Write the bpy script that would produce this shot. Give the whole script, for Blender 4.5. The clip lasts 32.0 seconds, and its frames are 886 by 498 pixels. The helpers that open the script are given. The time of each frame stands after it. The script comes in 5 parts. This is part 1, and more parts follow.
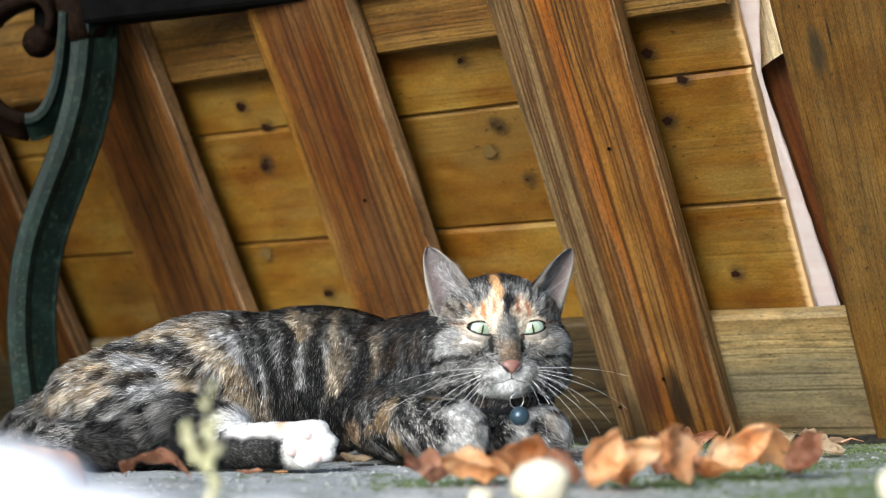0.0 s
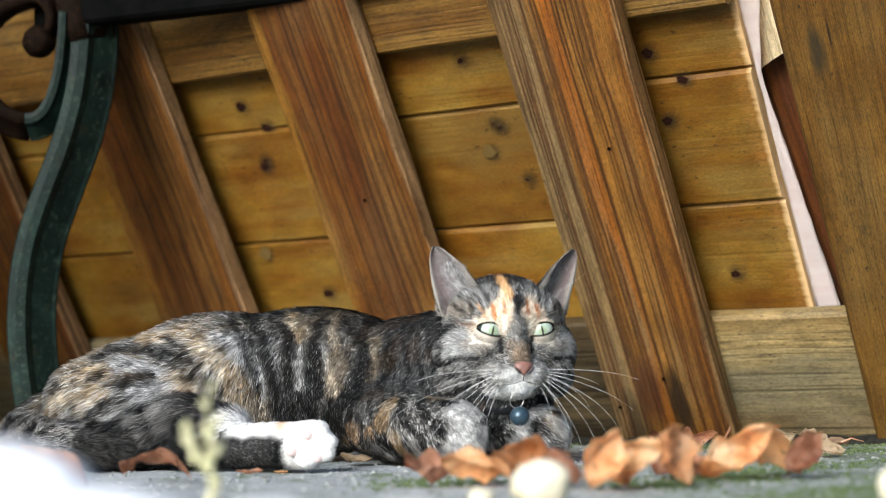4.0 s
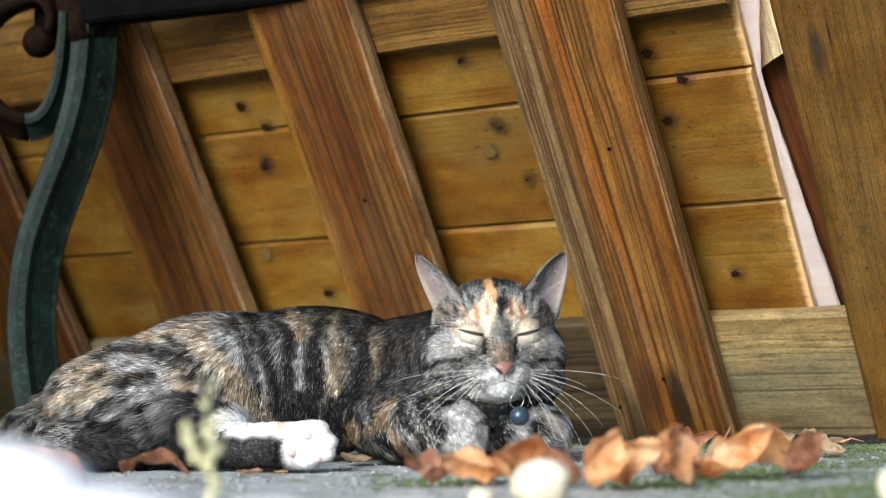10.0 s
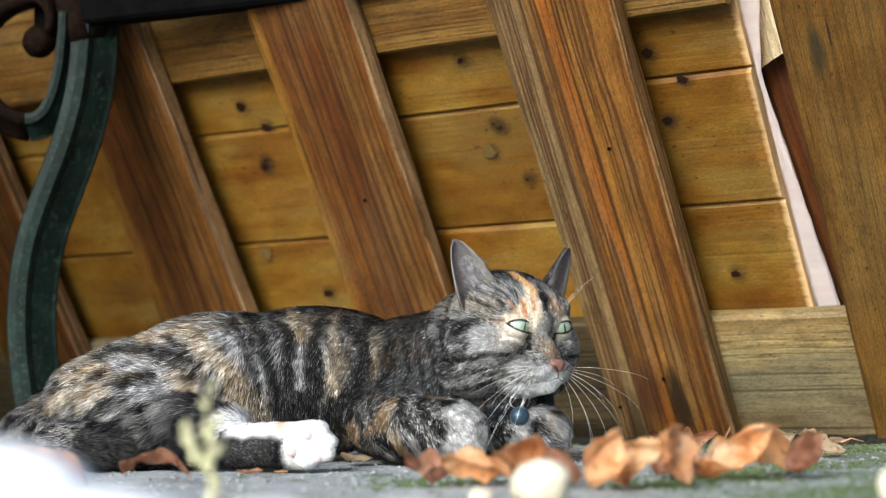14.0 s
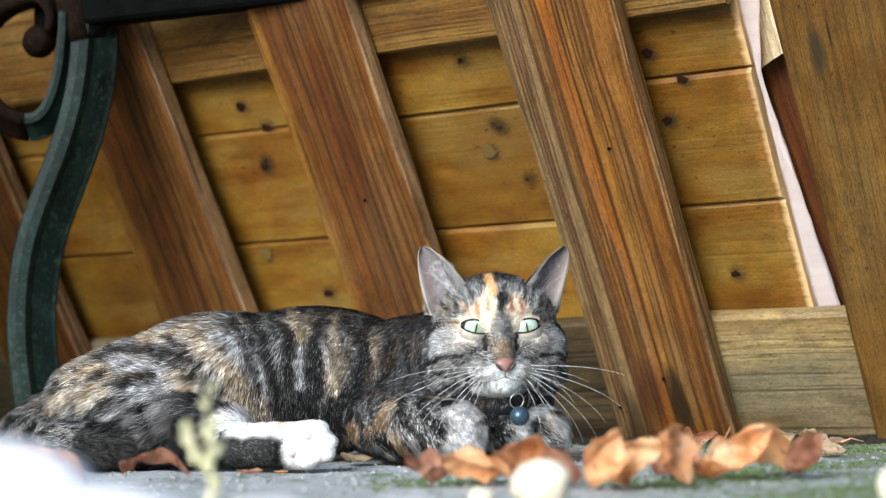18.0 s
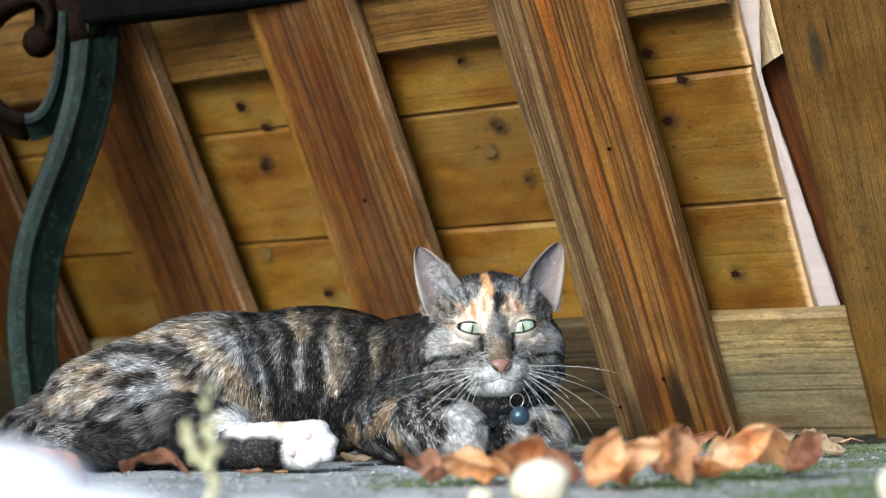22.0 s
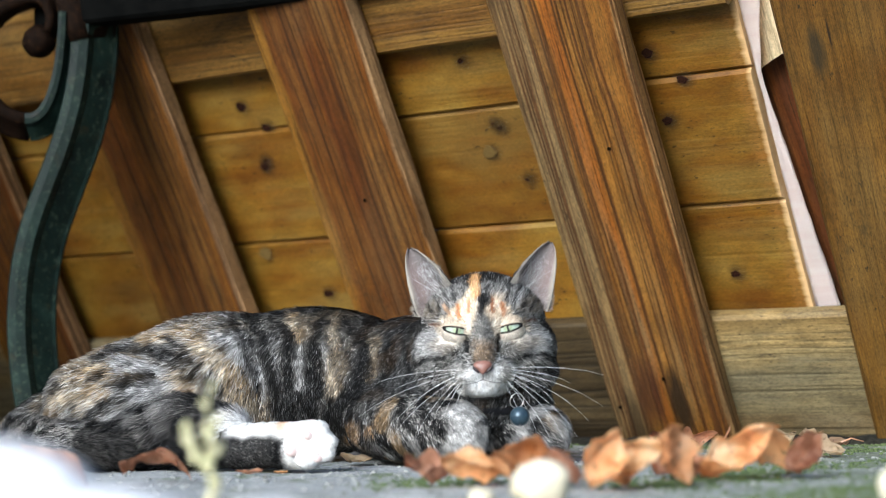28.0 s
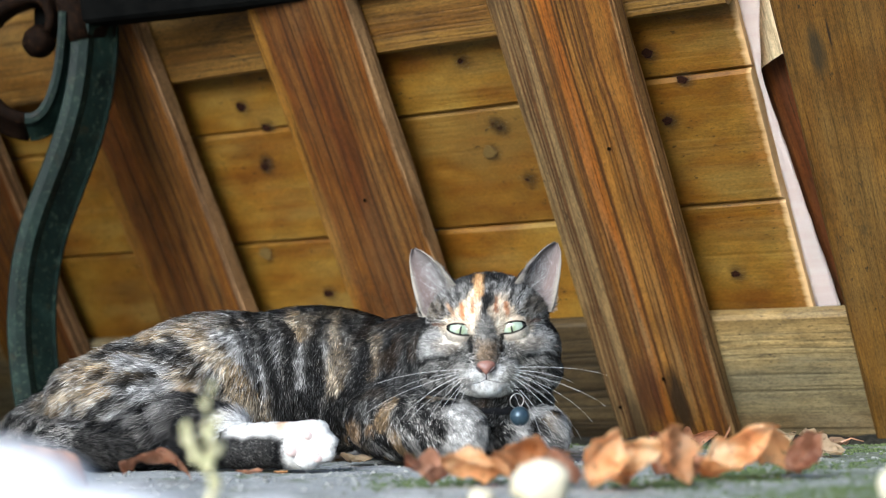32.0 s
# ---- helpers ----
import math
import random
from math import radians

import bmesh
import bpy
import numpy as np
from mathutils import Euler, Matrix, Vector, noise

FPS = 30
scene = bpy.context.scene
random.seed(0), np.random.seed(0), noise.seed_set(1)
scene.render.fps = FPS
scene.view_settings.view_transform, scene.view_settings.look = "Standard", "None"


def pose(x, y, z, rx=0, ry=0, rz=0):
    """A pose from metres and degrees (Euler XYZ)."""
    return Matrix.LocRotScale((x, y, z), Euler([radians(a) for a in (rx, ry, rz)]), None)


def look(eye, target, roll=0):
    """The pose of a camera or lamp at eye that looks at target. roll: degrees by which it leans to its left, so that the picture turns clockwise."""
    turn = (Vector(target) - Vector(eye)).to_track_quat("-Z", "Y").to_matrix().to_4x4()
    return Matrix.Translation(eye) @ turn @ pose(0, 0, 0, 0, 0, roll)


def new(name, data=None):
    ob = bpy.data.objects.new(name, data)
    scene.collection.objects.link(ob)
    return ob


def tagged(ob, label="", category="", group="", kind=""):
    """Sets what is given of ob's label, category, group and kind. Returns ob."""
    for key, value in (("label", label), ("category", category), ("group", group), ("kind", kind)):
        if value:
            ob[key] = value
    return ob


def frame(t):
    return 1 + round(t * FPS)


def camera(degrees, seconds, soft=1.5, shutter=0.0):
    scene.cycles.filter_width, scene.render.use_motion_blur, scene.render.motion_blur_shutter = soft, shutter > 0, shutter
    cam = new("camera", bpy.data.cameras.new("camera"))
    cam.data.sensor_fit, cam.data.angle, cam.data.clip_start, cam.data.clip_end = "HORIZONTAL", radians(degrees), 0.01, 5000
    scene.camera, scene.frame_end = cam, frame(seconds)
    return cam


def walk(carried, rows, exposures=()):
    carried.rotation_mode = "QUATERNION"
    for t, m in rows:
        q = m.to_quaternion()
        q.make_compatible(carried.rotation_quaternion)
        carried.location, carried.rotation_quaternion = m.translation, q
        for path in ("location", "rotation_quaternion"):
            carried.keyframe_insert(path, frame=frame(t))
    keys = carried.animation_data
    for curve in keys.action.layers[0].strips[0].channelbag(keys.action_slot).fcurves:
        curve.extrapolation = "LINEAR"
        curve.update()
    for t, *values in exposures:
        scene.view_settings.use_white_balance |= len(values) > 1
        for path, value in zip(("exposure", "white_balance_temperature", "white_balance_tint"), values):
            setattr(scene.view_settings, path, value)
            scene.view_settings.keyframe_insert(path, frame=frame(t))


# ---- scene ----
cam = camera(27.538, 32.0, soft=0.8)
cam.data.dof.use_dof = True
cam.data.dof.focus_distance = 1.53
cam.data.dof.aperture_fstop = 5.8
EYE = pose(0, 0, 0.06, 94.43, 0, 0) @ pose(0, 0, 0, 0, 0, -1.2)
walk(cam, [(0.0, EYE), (32.0, EYE)], exposures=[(0.0, 0.69, 5590, 6), (14.0, 0.70, 5590, 6), (16.5, 0.84, 5430, 6), (18.2, 0.83, 5400, 6), (19.2, 0.72, 5390, 6), (20.5, 0.69, 5390, 6), (32.0, 0.69, 5390, 6)])

# ---- light: bright overcast sky, soft sun from behind the viewer ----
SUN_ELEVATION, SUN_AZIMUTH = 27.0, 211.0
world = bpy.data.worlds.new("sky")
scene.world = world
world.use_nodes = True
wn = world.node_tree.nodes
sky = wn.new("ShaderNodeTexSky")
sky.sky_type = "NISHITA"
sky.sun_disc = False
sky.sun_elevation, sky.sun_rotation = radians(SUN_ELEVATION), radians(SUN_AZIMUTH)
sky.air_density, sky.dust_density, sky.ozone_density = 1.0, 4.0, 0.6
world.node_tree.links.new(sky.outputs["Color"], wn["Background"].inputs["Color"])
wn["Background"].inputs["Strength"].default_value = 0.10
sun_data = bpy.data.lights.new("sun", "SUN")
sun_data.energy, sun_data.angle, sun_data.color = 3.4, radians(30), (1.0, 0.95, 0.88)
sun = new("sun", sun_data)
az, el = radians(SUN_AZIMUTH), radians(SUN_ELEVATION)
sun.matrix_world = look((math.sin(az) * math.cos(el) * 20, math.cos(az) * math.cos(el) * 20, math.sin(el) * 20), (0, 1.5, 0))


# ---- materials ----
class Nodes:
    """Short hand for building one node material."""

    def __init__(self, name):
        self.mat = bpy.data.materials.new(name)
        self.mat.use_nodes = True
        self.tree = self.mat.node_tree
        self.bsdf = self.tree.nodes["Principled BSDF"]

    def add(self, kind, **values):
        node = self.tree.nodes.new(kind)
        for key, value in values.items():
            node.inputs[key.replace("_", " ")].default_value = value
        return node

    def link(self, a, b):
        self.tree.links.new(a, b)

    def coords(self, scale=(1, 1, 1), spread=0.0):
        tc = self.add("ShaderNodeTexCoord")
        out = tc.outputs["Object"]
        if spread:
            info = self.add("ShaderNodeObjectInfo")
            mul = self.add("ShaderNodeMath")
            mul.operation = "MULTIPLY"
            mul.inputs[1].default_value = spread
            self.link(info.outputs["Random"], mul.inputs[0])
            addv = self.add("ShaderNodeVectorMath")
            self.link(out, addv.inputs[0])
            self.link(mul.outputs[0], addv.inputs[1])
            out = addv.outputs[0]
        mp = self.add("ShaderNodeMapping")
        mp.inputs["Scale"].default_value = scale
        self.link(out, mp.inputs["Vector"])
        return mp.outputs[0]

    def noise(self, vec, scale, detail=4, rough=0.55, distortion=0.0):
        n = self.add("ShaderNodeTexNoise", Scale=scale, Detail=detail, Roughness=rough, Distortion=distortion)
        self.link(vec, n.inputs["Vector"])
        return n.outputs["Fac"]

    def ramp(self, fac, stops):
        r = self.add("ShaderNodeValToRGB")
        while len(r.color_ramp.elements) < len(stops):
            r.color_ramp.elements.new(0.5)
        for e, (p, c) in zip(r.color_ramp.elements, stops):
            e.position = p
            e.color = (*c, 1) if len(c) == 3 else c
        self.link(fac, r.inputs["Fac"])
        return r.outputs["Color"]

    def mix(self, fac, a, b, mode="MIX"):
        m = self.add("ShaderNodeMix")
        m.data_type, m.blend_type = "RGBA", mode
        for sock, v in ((m.inputs[0], fac), (m.inputs[6], a), (m.inputs[7], b)):
            if hasattr(v, "is_output"):
                self.link(v, sock)
            elif isinstance(v, (int, float)):
                sock.default_value = v
            else:
                sock.default_value = (*v, 1)
        return m.outputs[2]

    def done(self, color, rough=0.6, bump=None, strength=0.3, distance=0.002, metal=0.0, specular=0.5):
        for key, v in (("Base Color", color), ("Roughness", rough)):
            if hasattr(v, "is_output"):
                self.link(v, self.bsdf.inputs[key])
            else:
                self.bsdf.inputs[key].default_value = (*v, 1) if key == "Base Color" else v
        self.bsdf.inputs["Metallic"].default_value = metal
        self.bsdf.inputs["Specular IOR Level"].default_value = specular
        if bump is not None:
            b = self.add("ShaderNodeBump", Strength=strength, Distance=distance)
            self.link(bump, b.inputs["Height"])
            self.link(b.outputs[0], self.bsdf.inputs["Normal"])
        return self.mat


G3 = lambda v: (v, v, v)


def wood(name, stops, dark, straight=1.0, grooves=0.8, lines=0.6, mottle=0.4, grey=0.4, grey_tint=(0.30, 0.23, 0.12), specks=0.6, stain=0.5, rough=0.6, bump=0.5, rings=0.0, fuzz=0.5, grit=0.35, strips=(), marks=()):
    """Weathered softwood; the grain runs along the piece's own x. stops: four colours from dark to pale."""
    n = Nodes(name)

    def scaled(fac, k):
        m = n.add("ShaderNodeMath")
        m.operation = "MULTIPLY"
        m.inputs[1].default_value = k
        n.link(fac, m.inputs[0])
        return m.outputs[0]

    # a slow sideways drift, so that the grain is not ruled with a straight edge
    drift = n.noise(n.coords((2.2, 5, 5), 7.0), 1.0, 2)
    plain = n.coords((1, 1, 1), 7.0)
    bent = n.add("ShaderNodeVectorMath")
    bent.operation = "MULTIPLY_ADD"
    n.link(drift, bent.inputs[0])
    bent.inputs[1].default_value = (0, 0.024, 0.024)
    n.link(plain, bent.inputs[2])

    def along(sx, sy, detail, rgh):
        mp = n.add("ShaderNodeMapping")
        mp.inputs["Scale"].default_value = (sx, sy, sy)
        n.link(bent.outputs[0], mp.inputs["Vector"])
        return n.noise(mp.outputs[0], 1.0, detail, rgh)

    def stained(base, cx, cy, rx, ry, tint, amount):
        # an old stain, grain swirl, tone strip or painted lit edge of its own shape, along the piece
        mv = n.add("ShaderNodeMapping")
        mv.vector_type = "TEXTURE"
        mv.inputs["Location"].default_value = (cx, cy, 0)
        mv.inputs["Scale"].default_value = (rx, ry, 1000.0)
        tc = n.add("ShaderNodeTexCoord")
        sway = n.add("ShaderNodeVectorMath")
        sway.operation = "MULTIPLY_ADD"
        n.link(drift, sway.inputs[0])
        sway.inputs[1].default_value = (0, min(0.024, 0.8 * ry + 0.014), 0)
        n.link(tc.outputs["Object"], sway.inputs[2])
        n.link(sway.outputs[0], mv.inputs["Vector"])
        mv.inputs["Location"].default_value = (cx, cy + 0.5 * min(0.024, 0.8 * ry + 0.014), 0)
        ln = n.add("ShaderNodeVectorMath")
        ln.operation = "LENGTH"
        n.link(mv.outputs[0], ln.inputs[0])
        ragged = n.add("ShaderNodeMath")
        ragged.operation = "ADD"
        n.link(ln.outputs["Value"], ragged.inputs[0])
        n.link(along(20, 160, 4, 0.6), ragged.inputs[1])
        spot = n.ramp(ragged.outputs[0], [(0.75, G3(amount)), (1.35, G3(0.0))])
        spot.node.color_ramp.elements[0].position, spot.node.color_ramp.elements[1].position = 0.62, 1.0
        half = scaled(ragged.outputs[0], 0.62)
        n.link(half, spot.node.inputs["Fac"])
        return n.mix(spot, base, tint)

    wide = along(0.5, 30, 5, 0.6)
    blot = n.noise(n.coords((9, 20, 20), 7.0), 1.0, 5, 0.6)
    key = n.mix(straight, blot, wide)
    col = n.ramp(key, [(0.30, stops[0]), (0.43, stops[1]), (0.54, stops[2]), (0.68, stops[3])])
    for m in strips:
        col = stained(col, *m)
    if rings:
        w = n.add("ShaderNodeTexWave", Scale=9.0, Distortion=5.0, Detail=3.0, Detail_Scale=1.2)
        w.wave_type, w.bands_direction, w.wave_profile = "BANDS", "Y", "SAW"
        mp = n.add("ShaderNodeMapping")
        mp.inputs["Scale"].default_value = (0.35, 1, 1)
        n.link(bent.outputs[0], mp.inputs["Vector"])
        n.link(mp.outputs[0], w.inputs["Vector"])
        rg = n.ramp(w.outputs["Fac"], [(0.0, G3(0.0)), (0.6, G3(0.1)), (0.9, G3(1.0)), (1.0, G3(0.1))])
        col = n.mix(scaled(rg, rings), col, stops[0])
    soft = n.ramp(n.noise(n.coords((26, 40, 40), 3.0), 1.0, 5, 0.65), [(0.35, G3(0.55)), (0.62, G3(1.15))])
    col = n.mix(mottle, col, soft, "MULTIPLY")
    worn = along(1.3, 26, 4, 0.6)
    patch = n.ramp(n.noise(n.coords((5, 12, 12), 11.0), 1.0, 4, 0.6), [(0.45, G3(0.0)), (0.6, G3(grey))])
    col = n.mix(n.mix(1.0, patch, n.ramp(worn, [(0.40, G3(0.0)), (0.55, G3(1.0))]), "MULTIPLY"), col, grey_tint)
    thin = n.ramp(along(0.35, 210, 2, 0.5), [(0.38, G3(1.0)), (0.47, G3(0.0))])
    col = n.mix(scaled(thin, lines), col, tuple(0.6 * c for c in dark))
    deep = n.ramp(along(0.25, 85, 2, 0.5), [(0.33, G3(1.0)), (0.41, G3(0.0))])
    col = n.mix(scaled(deep, grooves), col, tuple(0.4 * c for c in dark))
    fibre = n.ramp(n.noise(n.coords((26, 620, 620), 7.0), 1.0, 3, 0.65), [(0.34, G3(0.35)), (0.56, G3(1.0))])
    col = n.mix(fuzz, col, fibre, "MULTIPLY")
    grain = n.ramp(n.noise(n.coords((260, 700, 700), 5.0), 1.0, 3, 0.7), [(0.32, G3(0.30)), (0.50, G3(0.95)), (0.70, G3(1.45))])
    col = n.mix(grit, col, grain, "MULTIPLY")
    damp = n.ramp(n.noise(n.coords((11, 19, 19), 17.0), 1.0, 6, 0.65), [(0.60, G3(0.0)), (0.72, G3(stain))])
    col = n.mix(damp, col, (0.032, 0.024, 0.012))
    sp = n.ramp(n.noise(n.coords((90, 230, 230), 5.0), 1.0, 3, 0.7), [(0.62, G3(0.0)), (0.69, G3(specks))])
    pf = n.ramp(n.noise(n.coords((8, 12, 12), 3.0), 1.0, 2, 0.5), [(0.46, G3(0.0)), (0.56, G3(1.0))])
    col = n.mix(n.mix(1.0, sp, pf, "MULTIPLY"), col, (0.018, 0.012, 0.007))
    for m in marks:
        col = stained(col, *m)
    info = n.add("ShaderNodeObjectInfo")
    tone = n.ramp(info.outputs["Random"], [(0.0, (0.76, 0.68, 0.52)), (0.5, (0.93, 0.91, 0.77)), (1.0, (1.07, 1.02, 0.80))])
    col = n.mix(1.0, col, tone, "MULTIPLY")
    inv = n.add("ShaderNodeInvert")
    n.link(n.mix(1.0, thin, deep, "ADD"), inv.inputs["Color"])
    height = n.mix(0.3, inv.outputs[0], fibre)
    rgh = n.ramp(blot, [(0.3, G3(rough - 0.12)), (0.7, G3(rough + 0.12))])
    return n.done(col, rgh, height, bump, 0.0016, specular=0.25)


HONEY = [(0.100, 0.033, 0.0034), (0.156, 0.066, 0.0058), (0.196, 0.100, 0.0098), (0.240, 0.142, 0.022)]
HONEY_LOOK = dict(straight=0.12, grooves=0.0, lines=0.05, mottle=0.45, grey=0.5, grey_tint=(0.225, 0.160, 0.045), specks=1.0, stain=0.3, bump=0.2, rough=0.5, rings=0.06, fuzz=0.22, grit=0.42)
WOOD_BOARD = wood("honey_board", HONEY, (0.0576, 0.0208, 0.0032), **HONEY_LOOK)
# the same boards, with the light on their sawn ends put into the colour
WOOD_BOARD_END = wood("honey_board_lit_end", HONEY, (0.0576, 0.0208, 0.0032), strips=[(0.153, 0.06, 0.016, 9.0, (0.32, 0.16, 0.04), 0.5)], marks=[(0.160, 0.06, 0.0095, 9.0, (0.66, 0.45, 0.25), 1.0)], **HONEY_LOOK)
# first strip: pale right edge, part wear, part light painted on the side face
WOOD_BATTEN = wood("red_batten", [(0.070, 0.0176, 0.0026), (0.128, 0.041, 0.0046), (0.174, 0.067, 0.0085), (0.25, 0.122, 0.021)], (0.065, 0.019, 0.0045), straight=0.7, grooves=0.5, lines=0.6, mottle=0.6, grey=0.3, grey_tint=(0.192, 0.12, 0.048), specks=0.9, stain=0.5, fuzz=0.6, grit=0.6, bump=0.7, strips=[(0.36, -0.001, 9.0, 0.0046, (0.46, 0.29, 0.16), 0.9), (0.36, 0.120, 9.0, 0.014, (0.27, 0.135, 0.017), 0.7), (0.36, 0.028, 9.0, 0.016, (0.165, 0.080, 0.018), 0.45)], marks=[
    (0.40, 0.082, 0.36, 0.0016, (0.022, 0.008, 0.003), 0.85), (0.25, 0.047, 0.30, 0.0014, (0.022, 0.008, 0.003), 0.8), (0.50, 0.035, 0.40, 0.0011, (0.025, 0.010, 0.004), 0.8), (0.20, 0.100, 0.30, 0.0011, (0.03, 0.012, 0.004), 0.7), (0.45, 0.016, 0.45, 0.0012, (0.035, 0.015, 0.006), 0.7)])
# the first strip again mixes wear and painted light on the right edge
WOOD_RIDGED = wood("ridged_batten", [(0.105, 0.034, 0.005), (0.185, 0.072, 0.010), (0.240, 0.108, 0.018), (0.310, 0.175, 0.048)], (0.115, 0.040, 0.010), straight=0.85, grooves=0.6, lines=0.8, mottle=0.5, grey=0.75, grey_tint=(0.18, 0.132, 0.068), specks=0.8, stain=0.6, fuzz=0.65, grit=0.6, bump=0.9, strips=[(0.36, 0.000, 9.0, 0.0040, (0.34, 0.20, 0.09), 0.8), (0.40, 0.114, 9.0, 0.026, (0.225, 0.170, 0.095), 0.65), (0.36, 0.070, 9.0, 0.0085, (0.30, 0.095, 0.010), 0.75), (0.36, 0.030, 0.5, 0.005, (0.20, 0.072, 0.012), 0.5)], marks=[
    (0.42, 0.083, 0.5, 0.0015, (0.045, 0.018, 0.007), 0.85), (0.42, 0.094, 0.4, 0.0012, (0.05, 0.022, 0.008), 0.85), (0.30, 0.060, 0.5, 0.0012, (0.05, 0.020, 0.006), 0.8), (0.46, 0.105, 0.4, 0.0011, (0.05, 0.022, 0.008), 0.8), (0.4, 0.046, 0.5, 0.0010, (0.06, 0.024, 0.008), 0.8), (0.4, 0.114, 0.5, 0.0010, (0.05, 0.022, 0.008), 0.8),
    (0.045, 0.050, 0.050, 0.011, (0.012, 0.008, 0.005), 0.9), (0.058, 0.082, 0.045, 0.016, (0.045, 0.014, 0.006), 0.75), (0.020, 0.105, 0.05, 0.010, (0.02, 0.013, 0.007), 0.7)])
WOOD_TOP = wood("honey_rail", [(0.118, 0.0510, 0.0080), (0.190, 0.0930, 0.0170), (0.25, 0.140, 0.0310), (0.310, 0.195, 0.055)], (0.056, 0.024, 0.0064), straight=0.7, grooves=0.35, lines=0.4, mottle=0.45, grey=0.4, grey_tint=(0.24, 0.168, 0.072), specks=0.9, stain=0.5, fuzz=0.6, grit=0.6)
WOOD_RAIL = wood("weathered_rail", [(0.11, 0.072, 0.030), (0.24, 0.162, 0.068), (0.36, 0.255, 0.115), (0.48, 0.37, 0.19)], (0.04, 0.0272, 0.012), straight=0.65, grooves=0.5, lines=0.4, mottle=0.7, grey=0.9, grey_tint=(0.20, 0.172, 0.115), specks=1.0, stain=0.75, grit=0.6, strips=[(0.7, 0.045, 9.0, 0.060, (0.175, 0.155, 0.100), 0.7), (0.7, 0.018, 9.0, 0.012, (0.15, 0.095, 0.045), 0.6)])
# darker version of the rail wood: shade behind the cat put into its colour
WOOD_RAIL_SHADED = wood("shaded_rail", [(0.030, 0.021, 0.010), (0.060, 0.043, 0.021), (0.090, 0.066, 0.033), (0.14, 0.11, 0.06)], (0.016, 0.011, 0.006), straight=0.65, grooves=0.5, lines=0.5, mottle=0.7, grey=0.8, grey_tint=(0.075, 0.070, 0.045), specks=1.0, stain=0.7, grit=0.6)
WOOD_POST = wood("brown_post", [(0.076, 0.030, 0.0045), (0.120, 0.055, 0.0080), (0.158, 0.080, 0.0130), (0.21, 0.118, 0.026)], (0.0512, 0.0218, 0.00512), straight=0.5, grooves=0.1, lines=0.3, mottle=0.6, grey=0.3, grey_tint=(0.173, 0.118, 0.0448), specks=0.9, stain=0.8, fuzz=0.55, grit=0.55, marks=[(0.40, 0.100, 0.026, 0.0085, (0.018, 0.016, 0.010), 0.8), (0.415, 0.086, 0.016, 0.0012, (0.008, 0.006, 0.004), 0.9), (0.22, 0.050, 0.016, 0.0012, (0.008, 0.006, 0.004), 0.9), (0.30, 0.030, 0.05, 0.008, (0.09, 0.05, 0.014), 0.6)])
WOOD_SPLIT = wood("raw_split_wood", [(0.52, 0.36, 0.22), (0.66, 0.50, 0.34), (0.78, 0.66, 0.50), (0.86, 0.78, 0.66)], (0.3, 0.18, 0.09), straight=0.6, grooves=0.3, lines=0.3, grey=0.3, grey_tint=(0.6, 0.55, 0.5), specks=0.6, stain=0.3)
WOOD_DARK = wood("red_brown_plank", [(0.025, 0.007, 0.002), (0.065, 0.018, 0.005), (0.13, 0.040, 0.009), (0.22, 0.080, 0.02)], (0.02, 0.006, 0.002), straight=0.85, grooves=0.7, grey=0.5, grey_tint=(0.13, 0.07, 0.04))


def knot_material(name, a, b):
    n = Nodes(name)
    w = n.add("ShaderNodeTexWave", Scale=150.0, Distortion=3.0, Detail=2.0)
    w.wave_type, w.rings_direction = "RINGS", "Z"
    n.link(n.coords(), w.inputs["Vector"])
    col = n.ramp(w.outputs["Fac"], [(0.1, a), (0.9, b)])
    return n.done(col, 0.75, w.outputs["Fac"], 0.2, 0.0004, specular=0.1)


def iron_material():
    n = Nodes("green_painted_iron")
    v = n.coords()
    big = n.noise(v, 24, 5, 0.6)
    fine = n.noise(v, 190, 5, 0.7)
    col = n.ramp(big, [(0.3, (0.002, 0.0045, 0.0036)), (0.55, (0.0060, 0.0140, 0.0105)), (0.75, (0.018, 0.036, 0.027))])
    pale = n.ramp(fine, [(0.54, G3(0.0)), (0.66, G3(0.6))])
    col = n.mix(pale, col, (0.045, 0.062, 0.040))
    rust = n.ramp(n.noise(v, 55, 5, 0.65), [(0.6, G3(0.0)), (0.7, G3(0.6))])
    col = n.mix(rust, col, (0.022, 0.020, 0.010))
    return n.done(col, n.ramp(fine, [(0.3, G3(0.38)), (0.7, G3(0.7))]), n.mix(0.5, fine, big), 0.9, 0.002, metal=0.0, specular=0.14)


def rust_material():
    n = Nodes("rusty_iron")
    v = n.coords()
    col = n.ramp(n.noise(v, 160, 5, 0.7), [(0.3, (0.0020, 0.0011, 0.0006)), (0.6, (0.009, 0.0042, 0.0018)), (0.8, (0.040, 0.016, 0.006))])
    return n.done(col, 0.75, n.noise(v, 320, 5, 0.7), 0.8, 0.0015, specular=0.05)


